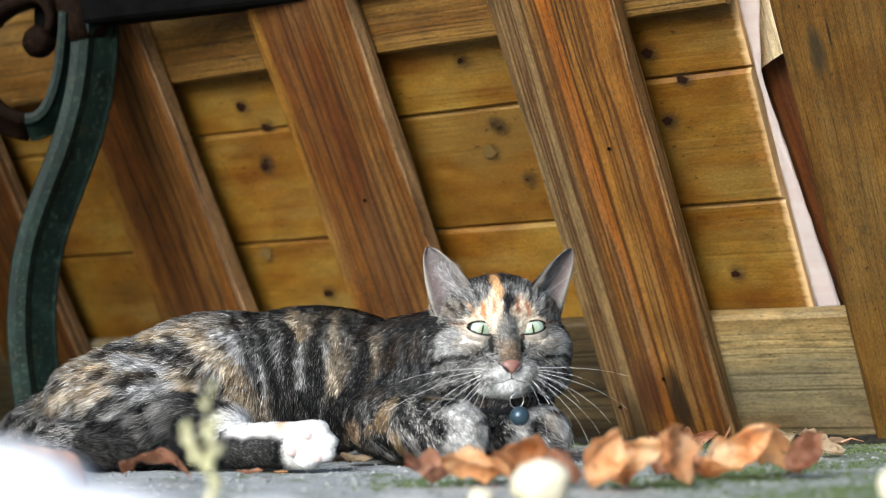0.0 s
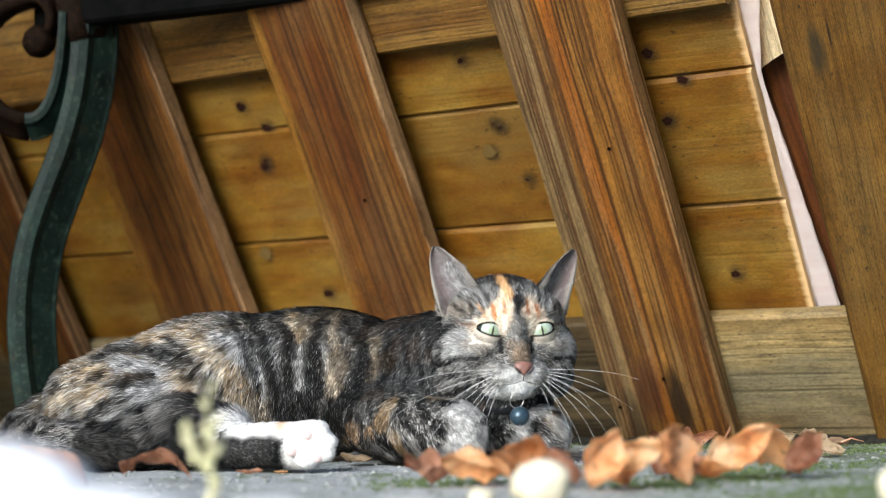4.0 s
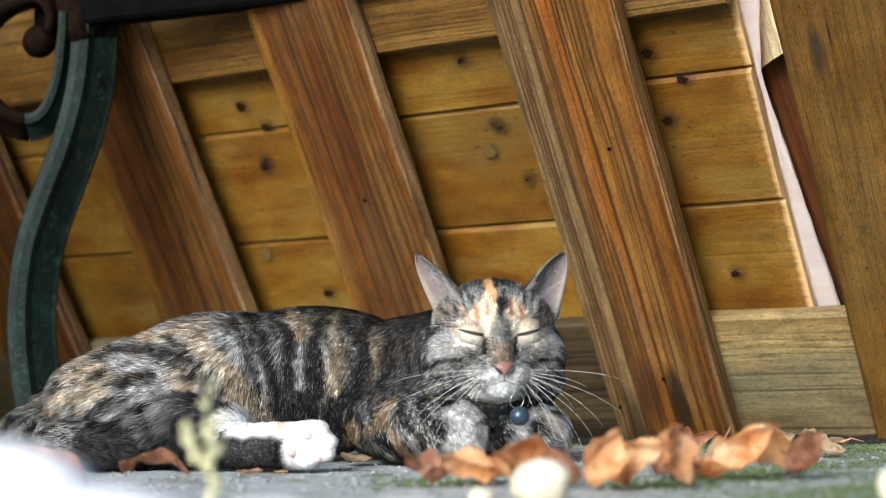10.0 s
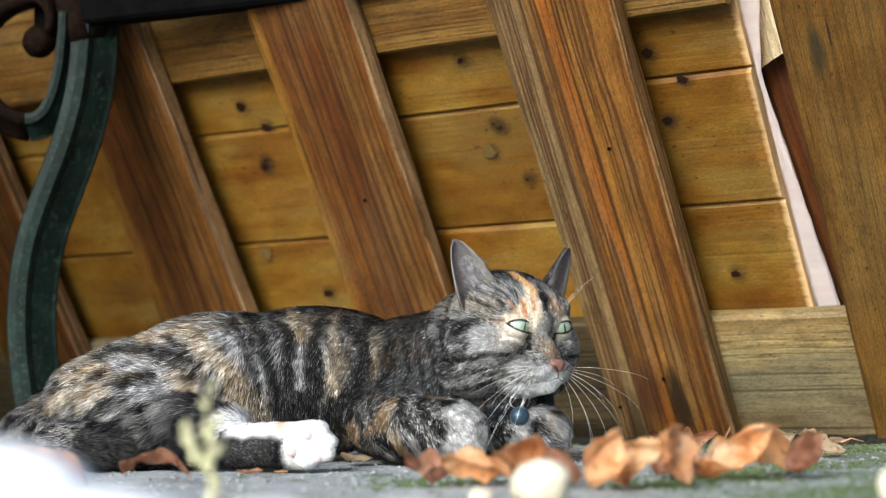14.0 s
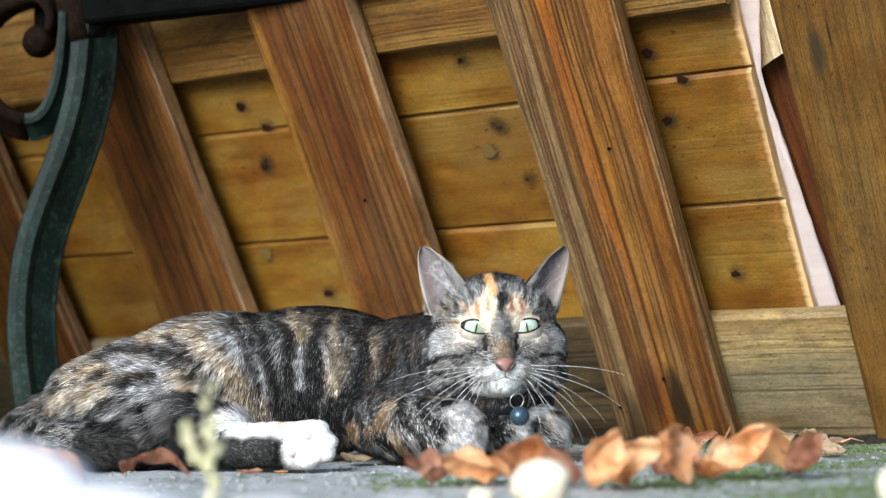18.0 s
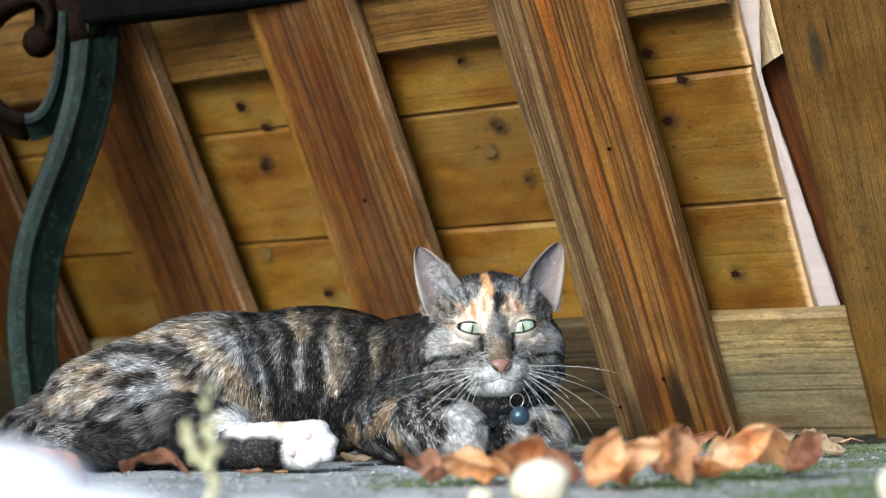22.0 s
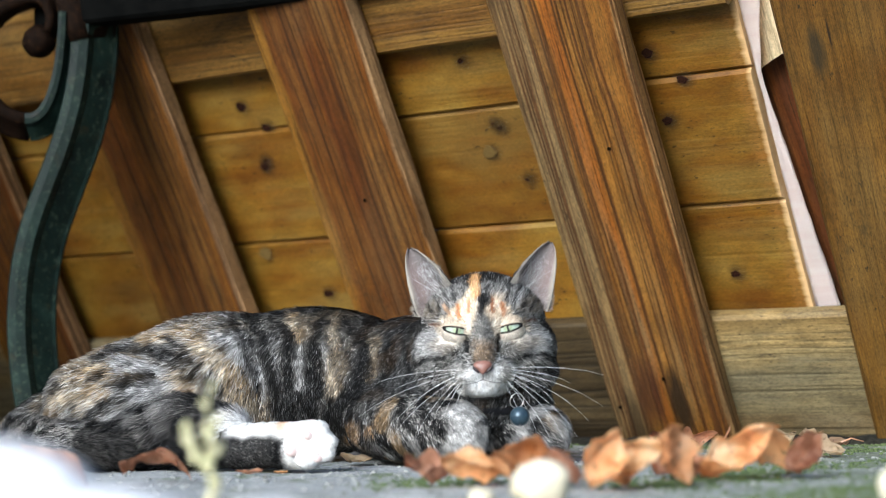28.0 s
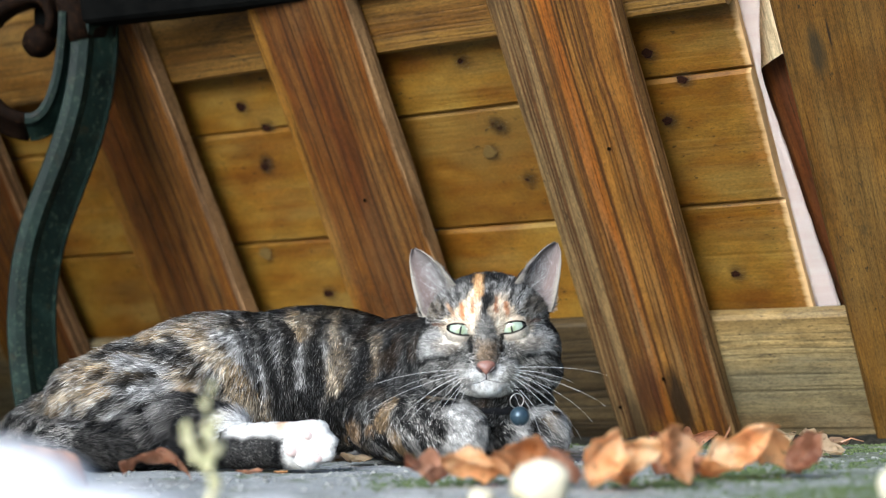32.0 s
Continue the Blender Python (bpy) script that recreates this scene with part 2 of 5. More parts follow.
def ground_material():
    n = Nodes("mossy_concrete")
    v = n.coords()
    grit = n.noise(v, 260, 5, 0.7)
    mid = n.noise(v, 38, 5, 0.6)
    big = n.noise(v, 5, 4, 0.55)
    col = n.ramp(grit, [(0.25, (0.13, 0.135, 0.135)), (0.5, (0.36, 0.37, 0.365)), (0.75, (0.58, 0.58, 0.57))])
    col = n.mix(n.ramp(mid, [(0.4, G3(0.0)), (0.7, G3(0.6))]), col, (0.20, 0.205, 0.19))
    moss = n.ramp(n.noise(v, 17, 5, 0.65), [(0.52, G3(0.0)), (0.62, G3(0.8))])
    area = n.ramp(big, [(0.36, G3(0.0)), (0.50, G3(1.0))])
    col = n.mix(n.mix(1.0, moss, area, "MULTIPLY"), col, (0.075, 0.105, 0.030))
    sep = n.add("ShaderNodeSeparateXYZ")
    n.link(v, sep.inputs[0])
    edge = n.add("ShaderNodeMath")
    edge.operation = "MULTIPLY_ADD"
    edge.inputs[1].default_value = 0.8
    n.link(mid, edge.inputs[0])
    n.link(sep.outputs["X"], edge.inputs[2])
    grown = n.ramp(edge.outputs[0], [(0.46, G3(0.0)), (0.72, G3(0.8))])
    green = n.ramp(n.noise(v, 120, 5, 0.7), [(0.3, (0.045, 0.055, 0.035)), (0.5, (0.13, 0.155, 0.10)), (0.68, (0.10, 0.14, 0.035))])
    col = n.mix(grown, col, green)
    return n.done(col, 0.9, grit, 0.6, 0.002, specular=0.2)


def leaf_material(name, a, b, c):
    n = Nodes(name)
    v = n.coords((1, 1, 1), 3.0)
    col = n.ramp(n.noise(v, 45, 5, 0.6), [(0.3, a), (0.52, b), (0.72, c)])
    info = n.add("ShaderNodeObjectInfo")
    col = n.mix(1.0, col, n.ramp(info.outputs["Random"], [(0.0, (0.85, 0.76, 0.74)), (0.4, G3(1.0)), (1.0, (1.05, 1.02, 1.0))]), "MULTIPLY")
    spots = n.ramp(n.noise(v, 210, 3, 0.6), [(0.62, G3(0.0)), (0.70, G3(0.7))])
    col = n.mix(spots, col, (0.08, 0.03, 0.015))
    mat = n.done(col, 0.5, n.noise(v, 130, 4, 0.6), 0.4, 0.0008, specular=0.4)
    tr = n.add("ShaderNodeBsdfTranslucent")
    n.link(col, tr.inputs["Color"])
    ms = n.add("ShaderNodeMixShader")
    ms.inputs[0].default_value = 0.45
    n.link(n.bsdf.outputs[0], ms.inputs[1])
    n.link(tr.outputs[0], ms.inputs[2])
    n.link(ms.outputs[0], n.tree.nodes["Material Output"].inputs["Surface"])
    return mat


def mottled(name, a, b, scale, rough=0.6, bump=0.3, distance=0.001, metal=0.0, specular=0.5):
    n = Nodes(name)
    v = n.coords((1, 1, 1), 3.0)
    f = n.noise(v, scale, 5, 0.6)
    return n.done(n.ramp(f, [(0.3, a), (0.7, b)]), rough, n.noise(v, scale * 3, 4, 0.6), bump, distance, metal, specular)


KNOT, KNOT_PALE = knot_material("dark_knot", (0.004, 0.002, 0.0015), (0.030, 0.009, 0.003)), knot_material("pale_knot", (0.070, 0.044, 0.014), (0.150, 0.096, 0.026))
IRON, RUST = iron_material(), rust_material()
# near black because the shade under the seat is put into the rail's colour
DARK_BAR = mottled("dark_rail_shaded", (0.0008, 0.0009, 0.0008), (0.003, 0.003, 0.0026), 60, 0.9, specular=0.04)
GROUND = ground_material()
LEAF_ORANGE = leaf_material("dry_orange_leaf", (0.62, 0.28, 0.09), (0.93, 0.64, 0.34), (0.97, 0.86, 0.65))
LEAF_BROWN = leaf_material("dry_brown_leaf", (0.30, 0.12, 0.060), (0.66, 0.38, 0.23), (0.88, 0.66, 0.50))
LEAF_PALE = leaf_material("dry_pale_leaf", (0.45, 0.33, 0.20), (0.62, 0.50, 0.34), (0.74, 0.64, 0.48))
STONE_WHITE = mottled("white_quartz", (0.74, 0.73, 0.74), (0.86, 0.85, 0.86), 40, 0.55, 0.4, 0.002)
STONE_CREAM = mottled("cream_pebble", (0.58, 0.50, 0.33), (0.78, 0.71, 0.54), 60, 0.5, 0.3, 0.001)
GRAVEL = mottled("grey_gravel", (0.10, 0.105, 0.10), (0.36, 0.36, 0.34), 90, 0.85, 0.5, 0.001)
MOSS = mottled("green_moss", (0.035, 0.055, 0.018), (0.11, 0.145, 0.045), 200, 0.9, 0.5, 0.001)
SPRIG = mottled("pale_green_bud", (0.46, 0.46, 0.22), (0.68, 0.62, 0.40), 160, 0.6)
STEM = mottled("pale_stem", (0.30, 0.30, 0.14), (0.46, 0.42, 0.24), 120, 0.6)
BELL = mottled("blue_grey_bell", (0.022, 0.040, 0.058), (0.045, 0.075, 0.10), 140, 0.32, 0.1, 0.0004, 0.35)
STEEL = mottled("steel_ring", (0.45, 0.44, 0.42), (0.62, 0.60, 0.57), 200, 0.3, 0.05, 0.0003, 0.9)
COLLAR = mottled("black_collar", (0.006, 0.006, 0.007), (0.014, 0.014, 0.016), 300, 0.9, specular=0.08)
NOSE = mottled("pink_nose", (0.13, 0.055, 0.040), (0.25, 0.125, 0.095), 220, 0.42, 0.5, 0.0004)
MOUTH = mottled("dark_lip", (0.022, 0.014, 0.014), (0.05, 0.032, 0.032), 200, 0.5)
WHISKER = mottled("white_whisker", (0.85, 0.85, 0.84), (0.9, 0.9, 0.9), 100, 0.3, 0.0)
PAD = mottled("pink_pad", (0.52, 0.37, 0.36), (0.80, 0.66, 0.62), 160, 0.55, 0.4, 0.0006)


def sheet_material():
    n = Nodes("milky_sheet")
    v = n.coords((3, 30, 30))
    col = n.ramp(n.noise(v, 3, 4, 0.6), [(0.3, (0.90, 0.78, 0.74)), (0.7, (0.97, 0.90, 0.86))])
    mat = n.done(col, 0.35, n.noise(v, 8, 4, 0.6), 0.4, 0.002)
    tr = n.add("ShaderNodeBsdfTranslucent")
    n.link(col, tr.inputs["Color"])
    ms = n.add("ShaderNodeMixShader")
    ms.inputs[0].default_value = 0.3
    n.link(n.bsdf.outputs[0], ms.inputs[1])
    n.link(tr.outputs[0], ms.inputs[2])
    n.link(ms.outputs[0], n.tree.nodes["Material Output"].inputs["Surface"])
    return mat


def fur_material():
    n = Nodes("cat_fur")
    at = n.add("ShaderNodeAttribute")
    at.attribute_name = "coat"
    return n.done(at.outputs["Color"], 0.65, specular=0.05)


def eye_material():
    """Pale green iris with a narrow upright pupil, seen along the eye's -y."""
    n = Nodes("cat_eye")
    tc = n.add("ShaderNodeTexCoord")
    sep = n.add("ShaderNodeSeparateXYZ")
    n.link(tc.outputs["Object"], sep.inputs[0])

    def length(sx, sz):
        m = n.add("ShaderNodeVectorMath")
        m.operation = "MULTIPLY"
        m.inputs[1].default_value = (sx, 0, sz)
        n.link(tc.outputs["Object"], m.inputs[0])
        ln = n.add("ShaderNodeVectorMath")
        ln.operation = "LENGTH"
        n.link(m.outputs[0], ln.inputs[0])
        return ln.outputs["Value"]

    streaks = n.noise(n.coords((900, 900, 900)), 1.0, 3, 0.6)
    iris = n.ramp(streaks, [(0.3, (0.30, 0.37, 0.29)), (0.7, (0.47, 0.54, 0.43))])
    rad = length(110, 110)
    ring = n.ramp(rad, [(0.0, (0.62, 0.66, 0.36)), (0.55, G3(1.0)), (0.93, G3(0.85)), (1.0, G3(0.05))])
    col = n.mix(1.0, iris, ring, "MULTIPLY")
    pup = n.ramp(length(1250, 235), [(0.9, G3(1.0)), (1.0, G3(0.0))])
    col = n.mix(pup, col, (0.004, 0.004, 0.004))
    n.bsdf.inputs["Coat Weight"].default_value = 1.0
    n.bsdf.inputs["Coat Roughness"].default_value = 0.03
    return n.done(col, 0.3)


SHEET = sheet_material()
FUR = fur_material()
EYE_MAT = eye_material()


# ---- builders ----
def part(name, bm, material, parent, label="", smooth=False):
    """Links a bmesh, or a ready mesh, as one mesh object under parent (or free, when parent is None)."""
    if isinstance(bm, bmesh.types.BMesh):
        me = bpy.data.meshes.new(name)
        bm.to_mesh(me)
        bm.free()
    else:
        me = bm
    if material is not None and not me.materials:
        me.materials.append(material)
    if smooth:
        me.polygons.foreach_set("use_smooth", [True] * len(me.polygons))
    ob = new(name, me)
    if parent is not None:
        ob.parent = parent
    if label:
        ob["label"] = label
    return ob


def empty(name, m):
    ob = new(name)
    ob.empty_display_size = 0.05
    ob.matrix_basis = m
    return ob


def plank_mesh(length, width, thick, rough=0.0012, bevel=0.0035, steps=26, seed=0, ragged=0.0):
    """A sawn plank: x along its length from 0, y across from 0, z from -thick to 0, with eased, slightly uneven edges."""
    bm = bmesh.new()
    ring = []
    b = bevel
    prof = [(b, 0), (width - b, 0), (width, -b), (width, -thick + b), (width - b, -thick), (b, -thick), (0, -thick + b), (0, -b)]
    for i in range(steps + 1):
        x = length * i / steps
        row = []
        for j, (y, z) in enumerate(prof):
            p = Vector((x * 9 + seed * 3.7, j * 0.9 + seed, seed * 1.3))
            dy, dz = noise.noise(p) * rough, noise.noise(p + Vector((0, 0, 9))) * rough * 0.6
            dx = 0.0
            if ragged and i in (0, steps):
                dx = ragged * noise.noise(Vector((seed, y * 90, z * 90)))
            row.append(bm.verts.new((x + dx, y + dy, z + dz)))
        ring.append(row)
    for a, c in zip(ring, ring[1:]):
        for j in range(8):
            k = (j + 1) % 8
            bm.faces.new((a[j], c[j], c[k], a[k]))
    bm.faces.new(ring[0])
    bm.faces.new(ring[-1][::-1])
    bmesh.ops.recalc_face_normals(bm, faces=bm.faces)
    return bm


def tube(points, radii, sides=8, flat=1.0, cap=True):
    """A tube along points; flat squeezes it along its second cross axis."""
    bm = bmesh.new()
    pts = [Vector(p) for p in points]
    rings = []
    side = None
    for i, p in enumerate(pts):
        d = (pts[min(i + 1, len(pts) - 1)] - pts[max(i - 1, 0)]).normalized()
        if side is None:
            side = d.cross(Vector((0, 0, 1)) if abs(d.z) < 0.9 else Vector((1, 0, 0))).normalized()
        side = (side - d * side.dot(d)).normalized()
        up = d.cross(side)
        r = radii[i] if hasattr(radii, "__len__") else radii
        rings.append([bm.verts.new(p + side * (math.cos(a) * r) + up * (math.sin(a) * r * flat)) for a in [2 * math.pi * k / sides for k in range(sides)]])
    for a, c in zip(rings, rings[1:]):
        for j in range(sides):
            k = (j + 1) % sides
            bm.faces.new((a[j], a[k], c[k], c[j]))
    if cap:
        bm.faces.new(rings[0][::-1])
        bm.faces.new(rings[-1])
    bmesh.ops.recalc_face_normals(bm, faces=bm.faces)
    return bm


def bezier(p0, p1, p2, p3, n):
    out = []
    for i in range(n + 1):
        t = i / n
        out.append(Vector(p0) * (1 - t) ** 3 + Vector(p1) * 3 * t * (1 - t) ** 2 + Vector(p2) * 3 * t * t * (1 - t) + Vector(p3) * t ** 3)
    return out


# ---- the leaning wooden wall ----
# its frame: x to the nearer end, y up along the battens, z out of the wall towards the viewer
YAW, LEAN = 32.9, 30.8
WALL_FOOT = Vector((0.2815, 1.8164, 0.0))
_y, _l = radians(YAW), radians(LEAN)
AX = Vector((math.cos(_y), -math.sin(_y), 0))
AV = Vector((0, 0, math.cos(_l))) + Vector((-math.sin(_y), -math.cos(_y), 0)) * math.sin(_l)
AN = AX.cross(AV)
WALL = Matrix.Translation(WALL_FOOT) @ Matrix((AX, AV, AN)).transposed().to_4x4()

wall = empty("wall_leaning", WALL)
tagged(wall, "leaning wall of weathered honey-brown boards, battens and rails", "wall", kind="structure")


def flat_plank(name, x0, x1, y0, y1, top, thick, mat, seed, **kw):
    """A plank lying along the wall."""
    ob = part(name, plank_mesh(x1 - x0, y1 - y0, thick, seed=seed, **kw), mat, wall)
    ob.matrix_basis = pose(x0, y0, top)
    return ob


def upright_plank(name, x0, x1, y0, y1, top, thick, mat, seed, **kw):
    """A plank standing up the wall, its grain upwards."""
    ob = part(name, plank_mesh(y1 - y0, x1 - x0, thick, seed=seed, **kw), mat, wall)
    ob.matrix_basis = pose(x1, y0, top, 0, 0, 90)
    return ob


BOARD_TOP, RAIL_TOP = -0.045, -0.025
boards = []
for j, (xa, xb, seams) in enumerate([(-1.25, -0.405, (-0.035, 0.102, 0.2380, 0.3722, 0.510, 0.645)), (-0.401, -0.058, (-0.035, 0.102, 0.2362, 0.3675, 0.510, 0.645)), (-0.054, 0.102, (-0.035, 0.102, 0.2412, 0.3752, 0.510, 0.645))]):
    for i, (lo, hi) in enumerate(zip(seams, seams[1:])):
        boards.append(flat_plank("board", xa, xb + 0.0008 * math.sin(i * 2.3), lo + 0.0003, hi - 0.0003, BOARD_TOP - 0.002 * ((i + j) % 2), 0.018, WOOD_BOARD_END if j == 2 else WOOD_BOARD, 3 * i + j, rough=0.0012, ragged=0.0025))
flat_plank("top_rail", -1.25, 0.104, 0.4445, 0.572, RAIL_TOP, 0.0195, WOOD_TOP, 31)
# the middle length takes the wood with the shade painted in
for xa, xb, mat in ((-1.25, -0.337, WOOD_RAIL), (-0.334, -0.058, WOOD_RAIL_SHADED), (-0.055, 0.30, WOOD_RAIL)):
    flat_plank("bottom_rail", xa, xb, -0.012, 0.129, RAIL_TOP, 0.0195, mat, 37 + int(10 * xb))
for i, (xl, xr) in enumerate([(-1.235, -1.105), (-0.955, -0.825), (-0.675, -0.545), (-0.397, -0.274), (-0.120, 0.008)]):
    upright_plank("batten", xl, xr, 0.002, 0.72, 0.0, 0.0245, WOOD_RIDGED if i == 4 else WOOD_BATTEN, 41 + i, rough=0.0026, steps=44)
upright_plank("end_post", 0.153, 0.285, 0.002, 0.72, 0.0, 0.0245, WOOD_POST, 53, rough=0.0015)


def knot(parent, x, y, r, mat=KNOT):
    """A slightly domed round knot set in a board's face."""
    bm = bmesh.new()
    bmesh.ops.create_cone(bm, cap_ends=True, segments=22, radius1=r, radius2=r * 0.92, depth=0.0003)
    for v in bm.verts:
        a = math.atan2(v.co.y, v.co.x)
        v.co.x *= 1.1 + 0.16 * math.sin(3 * a + x * 50) + 0.10 * math.sin(7 * a + y * 90)
        v.co.y *= 0.85 + 0.16 * math.cos(2 * a + y * 70) + 0.08 * math.sin(5 * a + x * 30)
    ob = part("knot", bm, mat, parent)
    o = parent.matrix_basis.translation
    ob.matrix_basis = pose(x - o.x, y - o.y, 0.0017)
    return ob


for x, y, r in [(-0.196, 0.320, 0.0070), (0.005, 0.4028, 0.0052), (0.0334, 0.3735, 0.0050), (0.0075, 0.334, 0.0048), (0.0072, 0.2385, 0.0042), (0.033, 0.166, 0.0044), (-0.525, 0.225, 0.008), (-0.480, 0.331, 0.0050), (-0.4846, 0.4025, 0.0055), (-0.461, 0.3755, 0.0052), (-0.459, 0.1704, 0.0056), (-0.195, 0.421, 0.0032), (-0.476, 0.338, 0.0026), (-0.182, 0.350, 0.0020), (-0.176, 0.345, 0.0022), (-0.163, 0.286, 0.0022)]:
    for b in boards:
        o = b.matrix_basis.translation
        if o.y <= y < o.y + 0.135 and o.x <= x < o.x + b.dimensions.x:
            knot(b, x, y, r, KNOT_PALE if r > 0.0062 else KNOT)
            break

# soft dark halos round the knots
def halo_material():
    n = Nodes("knot_stain")
    tc = n.add("ShaderNodeTexCoord")
    ln = n.add("ShaderNodeVectorMath")
    ln.operation = "LENGTH"
    n.link(tc.outputs["Object"], ln.inputs[0])
    wob = n.noise(n.coords((90, 220, 220), 5.0), 1.0, 4, 0.6)
    ad = n.add("ShaderNodeMath")
    ad.operation = "MULTIPLY_ADD"
    n.link(wob, ad.inputs[0])
    ad.inputs[1].default_value = 0.012
    n.link(ln.outputs["Value"], ad.inputs[2])
    k = n.add("ShaderNodeMath")
    k.operation = "MULTIPLY"
    k.inputs[1].default_value = 40.0
    n.link(ad.outputs[0], k.inputs[0])
    fac = n.ramp(k.outputs[0], [(0.30, G3(0.62)), (0.74, G3(0.0))])
    mat = n.done((0.050, 0.034, 0.014), 0.6, specular=0.2)
    clear = n.add("ShaderNodeBsdfTransparent")
    ms = n.add("ShaderNodeMixShader")
    n.link(fac, ms.inputs[0])
    n.link(clear.outputs[0], ms.inputs[1])
    n.link(n.bsdf.outputs[0], ms.inputs[2])
    n.link(ms.outputs[0], n.tree.nodes["Material Output"].inputs["Surface"])
    return mat


HALO = halo_material()
for b in boards:
    for kn in [c for c in b.children if c.name.startswith("knot")]:
        bm = bmesh.new()
        bmesh.ops.create_circle(bm, cap_ends=True, segments=20, radius=0.014, matrix=Matrix.Diagonal((1.3, 0.9, 1, 1)))
        st = part("stain", bm, HALO, b)
        st.matrix_basis = pose(kn.matrix_basis.translation.x + 0.003, kn.matrix_basis.translation.y, 0.0014)
for x, y in [(-0.050, 0.077), (-0.108, 0.045), (-0.036, 0.330), (-0.330, 0.30), (-0.335, 0.12)]:
    bm = bmesh.new()
    bmesh.ops.create_cone(bm, cap_ends=True, segments=10, radius1=0.0022, radius2=0.0018, depth=0.001)
    nl = part("nail", bm, RUST, wall, "rusty nail head")
    nl.matrix_basis = pose(x, y, 0.0022)

# behind the gap at the wall's end
bm = plank_mesh(0.32, 0.085, 0.02, seed=61, ragged=0.012, rough=0.004)
for v in bm.verts:
    if v.co.x < 0.03:
        v.co.x += max(0.0, 0.036 - 0.85 * v.co.y) * (1 - v.co.x / 0.03)
ob = part("split_board", bm, WOOD_SPLIT, None)
ob.matrix_basis = WALL @ pose(0.172, 0.366, -0.066, 0, 0, 90)
tagged(ob, "pale raw split board end behind the wall gap", "board")
ob = part("plank", plank_mesh(0.43, 0.10, 0.015, seed=67, rough=0.004), WOOD_DARK, None)
ob.matrix_basis = WALL @ pose(0.184, -0.002, -0.086, 0, 0, 94.6)
tagged(ob, "red-brown rough plank standing behind the wall gap", "plank")
bm = bmesh.new()
rows_ = []
for i in range(49):
    y = 0.098 + 0.617 * i / 48
    edge = 0.107 + 0.22 * max(0.0, y - 0.365) + 0.085 * max(0.0, 0.365 - y) + 0.0012 * noise.noise(Vector((3, i * 0.6, 2)))
    rows_.append([bm.verts.new((0.1036 + (edge - 0.1036) * j / 6, y, -0.053 - 0.0015 * j / 6 + 0.002 * noise.noise(Vector((j * 0.7, i * 0.5, 1))))) for j in range(7)])
for a, c in zip(rows_, rows_[1:]):
    for j in range(6):
        bm.faces.new((a[j], a[j + 1], c[j + 1], c[j]))
bmesh.ops.solidify(bm, geom=bm.faces[:], thickness=0.0005)
ob = part("plastic_sheet", bm, SHEET, None, smooth=True)
ob.matrix_basis = WALL
tagged(ob, "milky translucent plastic strip hanging in the wall gap", "sheet")

# plain unseen wall added beyond the bench to shade the leaning wall's left end
bm = bmesh.new()
bmesh.ops.create_cube(bm, size=1.0, matrix=Matrix.LocRotScale((-0.90, 2.12, 0.34), None, (0.12, 1.44, 0.76)))
bmesh.ops.bevel(bm, geom=bm.edges[:], offset=0.006, segments=2, affect="EDGES")
tagged(part("wall_side", bm, mottled("grey_render", (0.16, 0.15, 0.13), (0.26, 0.24, 0.21), 40, 0.9, 0.5, 0.003), None), "plain grey wall out of view beyond the bench, added to cast shade", "wall", kind="structure")

# ---- ground ----
def graded(lo, hi, step, far):
    mid = list(np.arange(lo, hi, step))
    out, s, v = [], step, hi
    while v < far:
        out.append(v)
        s *= 1.5
        v += s
    low, s, v = [], step, lo - step
    while v > -far:
        low.append(v)
        s *= 1.5
        v -= s
    return [-far] + low[::-1] + mid + out + [far]


def ground_height(x, y):
    near = 1.0 if (abs(x) < 1.2 and -0.3 < y < 2.6) else 0.0
    return near * (0.0022 * noise.noise(Vector((x * 22, y * 22, 0))) + 0.0016 * noise.noise(Vector((x * 90, y * 90, 4))) - 0.0015)


xs, ys = graded(-0.62, 0.62, 0.008, 900.0), graded(0.35, 2.1, 0.008, 900.0)
verts = [(x, y, ground_height(x, y)) for y in ys for x in xs]
nx = len(xs)
faces = [(j * nx + i, j * nx + i + 1, (j + 1) * nx + i + 1, (j + 1) * nx + i) for j in range(len(ys) - 1) for i in range(nx - 1)]
me = bpy.data.meshes.new("ground")
me.from_pydata(verts, [], faces)
tagged(part("ground", me, GROUND, None, smooth=True), "pale grey gritty concrete ground with patches of moss", "ground", kind="structure")

# low dark strip along the wall foot, in place of the shaded gap under the rail
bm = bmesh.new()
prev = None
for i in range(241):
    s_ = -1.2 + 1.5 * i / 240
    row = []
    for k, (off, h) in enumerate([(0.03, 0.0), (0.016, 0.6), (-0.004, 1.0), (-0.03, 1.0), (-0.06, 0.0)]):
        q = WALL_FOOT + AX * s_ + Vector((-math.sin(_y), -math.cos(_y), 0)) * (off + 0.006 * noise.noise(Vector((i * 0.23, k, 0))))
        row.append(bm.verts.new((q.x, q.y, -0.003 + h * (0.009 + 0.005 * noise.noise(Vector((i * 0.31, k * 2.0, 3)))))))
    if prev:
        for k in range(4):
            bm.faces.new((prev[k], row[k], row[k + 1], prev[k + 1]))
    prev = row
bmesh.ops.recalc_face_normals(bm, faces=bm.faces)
tagged(part("soil", bm, mottled("gap_shade_dark", (0.010, 0.009, 0.007), (0.045, 0.042, 0.032), 220, 0.95, 0.8, 0.002, specular=0.1), None, smooth=True), "low dark strip standing in for the shaded gap along the wall foot", "soil", kind="stuff")

# ---- bench: cast-iron leg, scroll and dark rail ----
bench = empty("garden_bench", pose(-0.41, 1.87, 0))
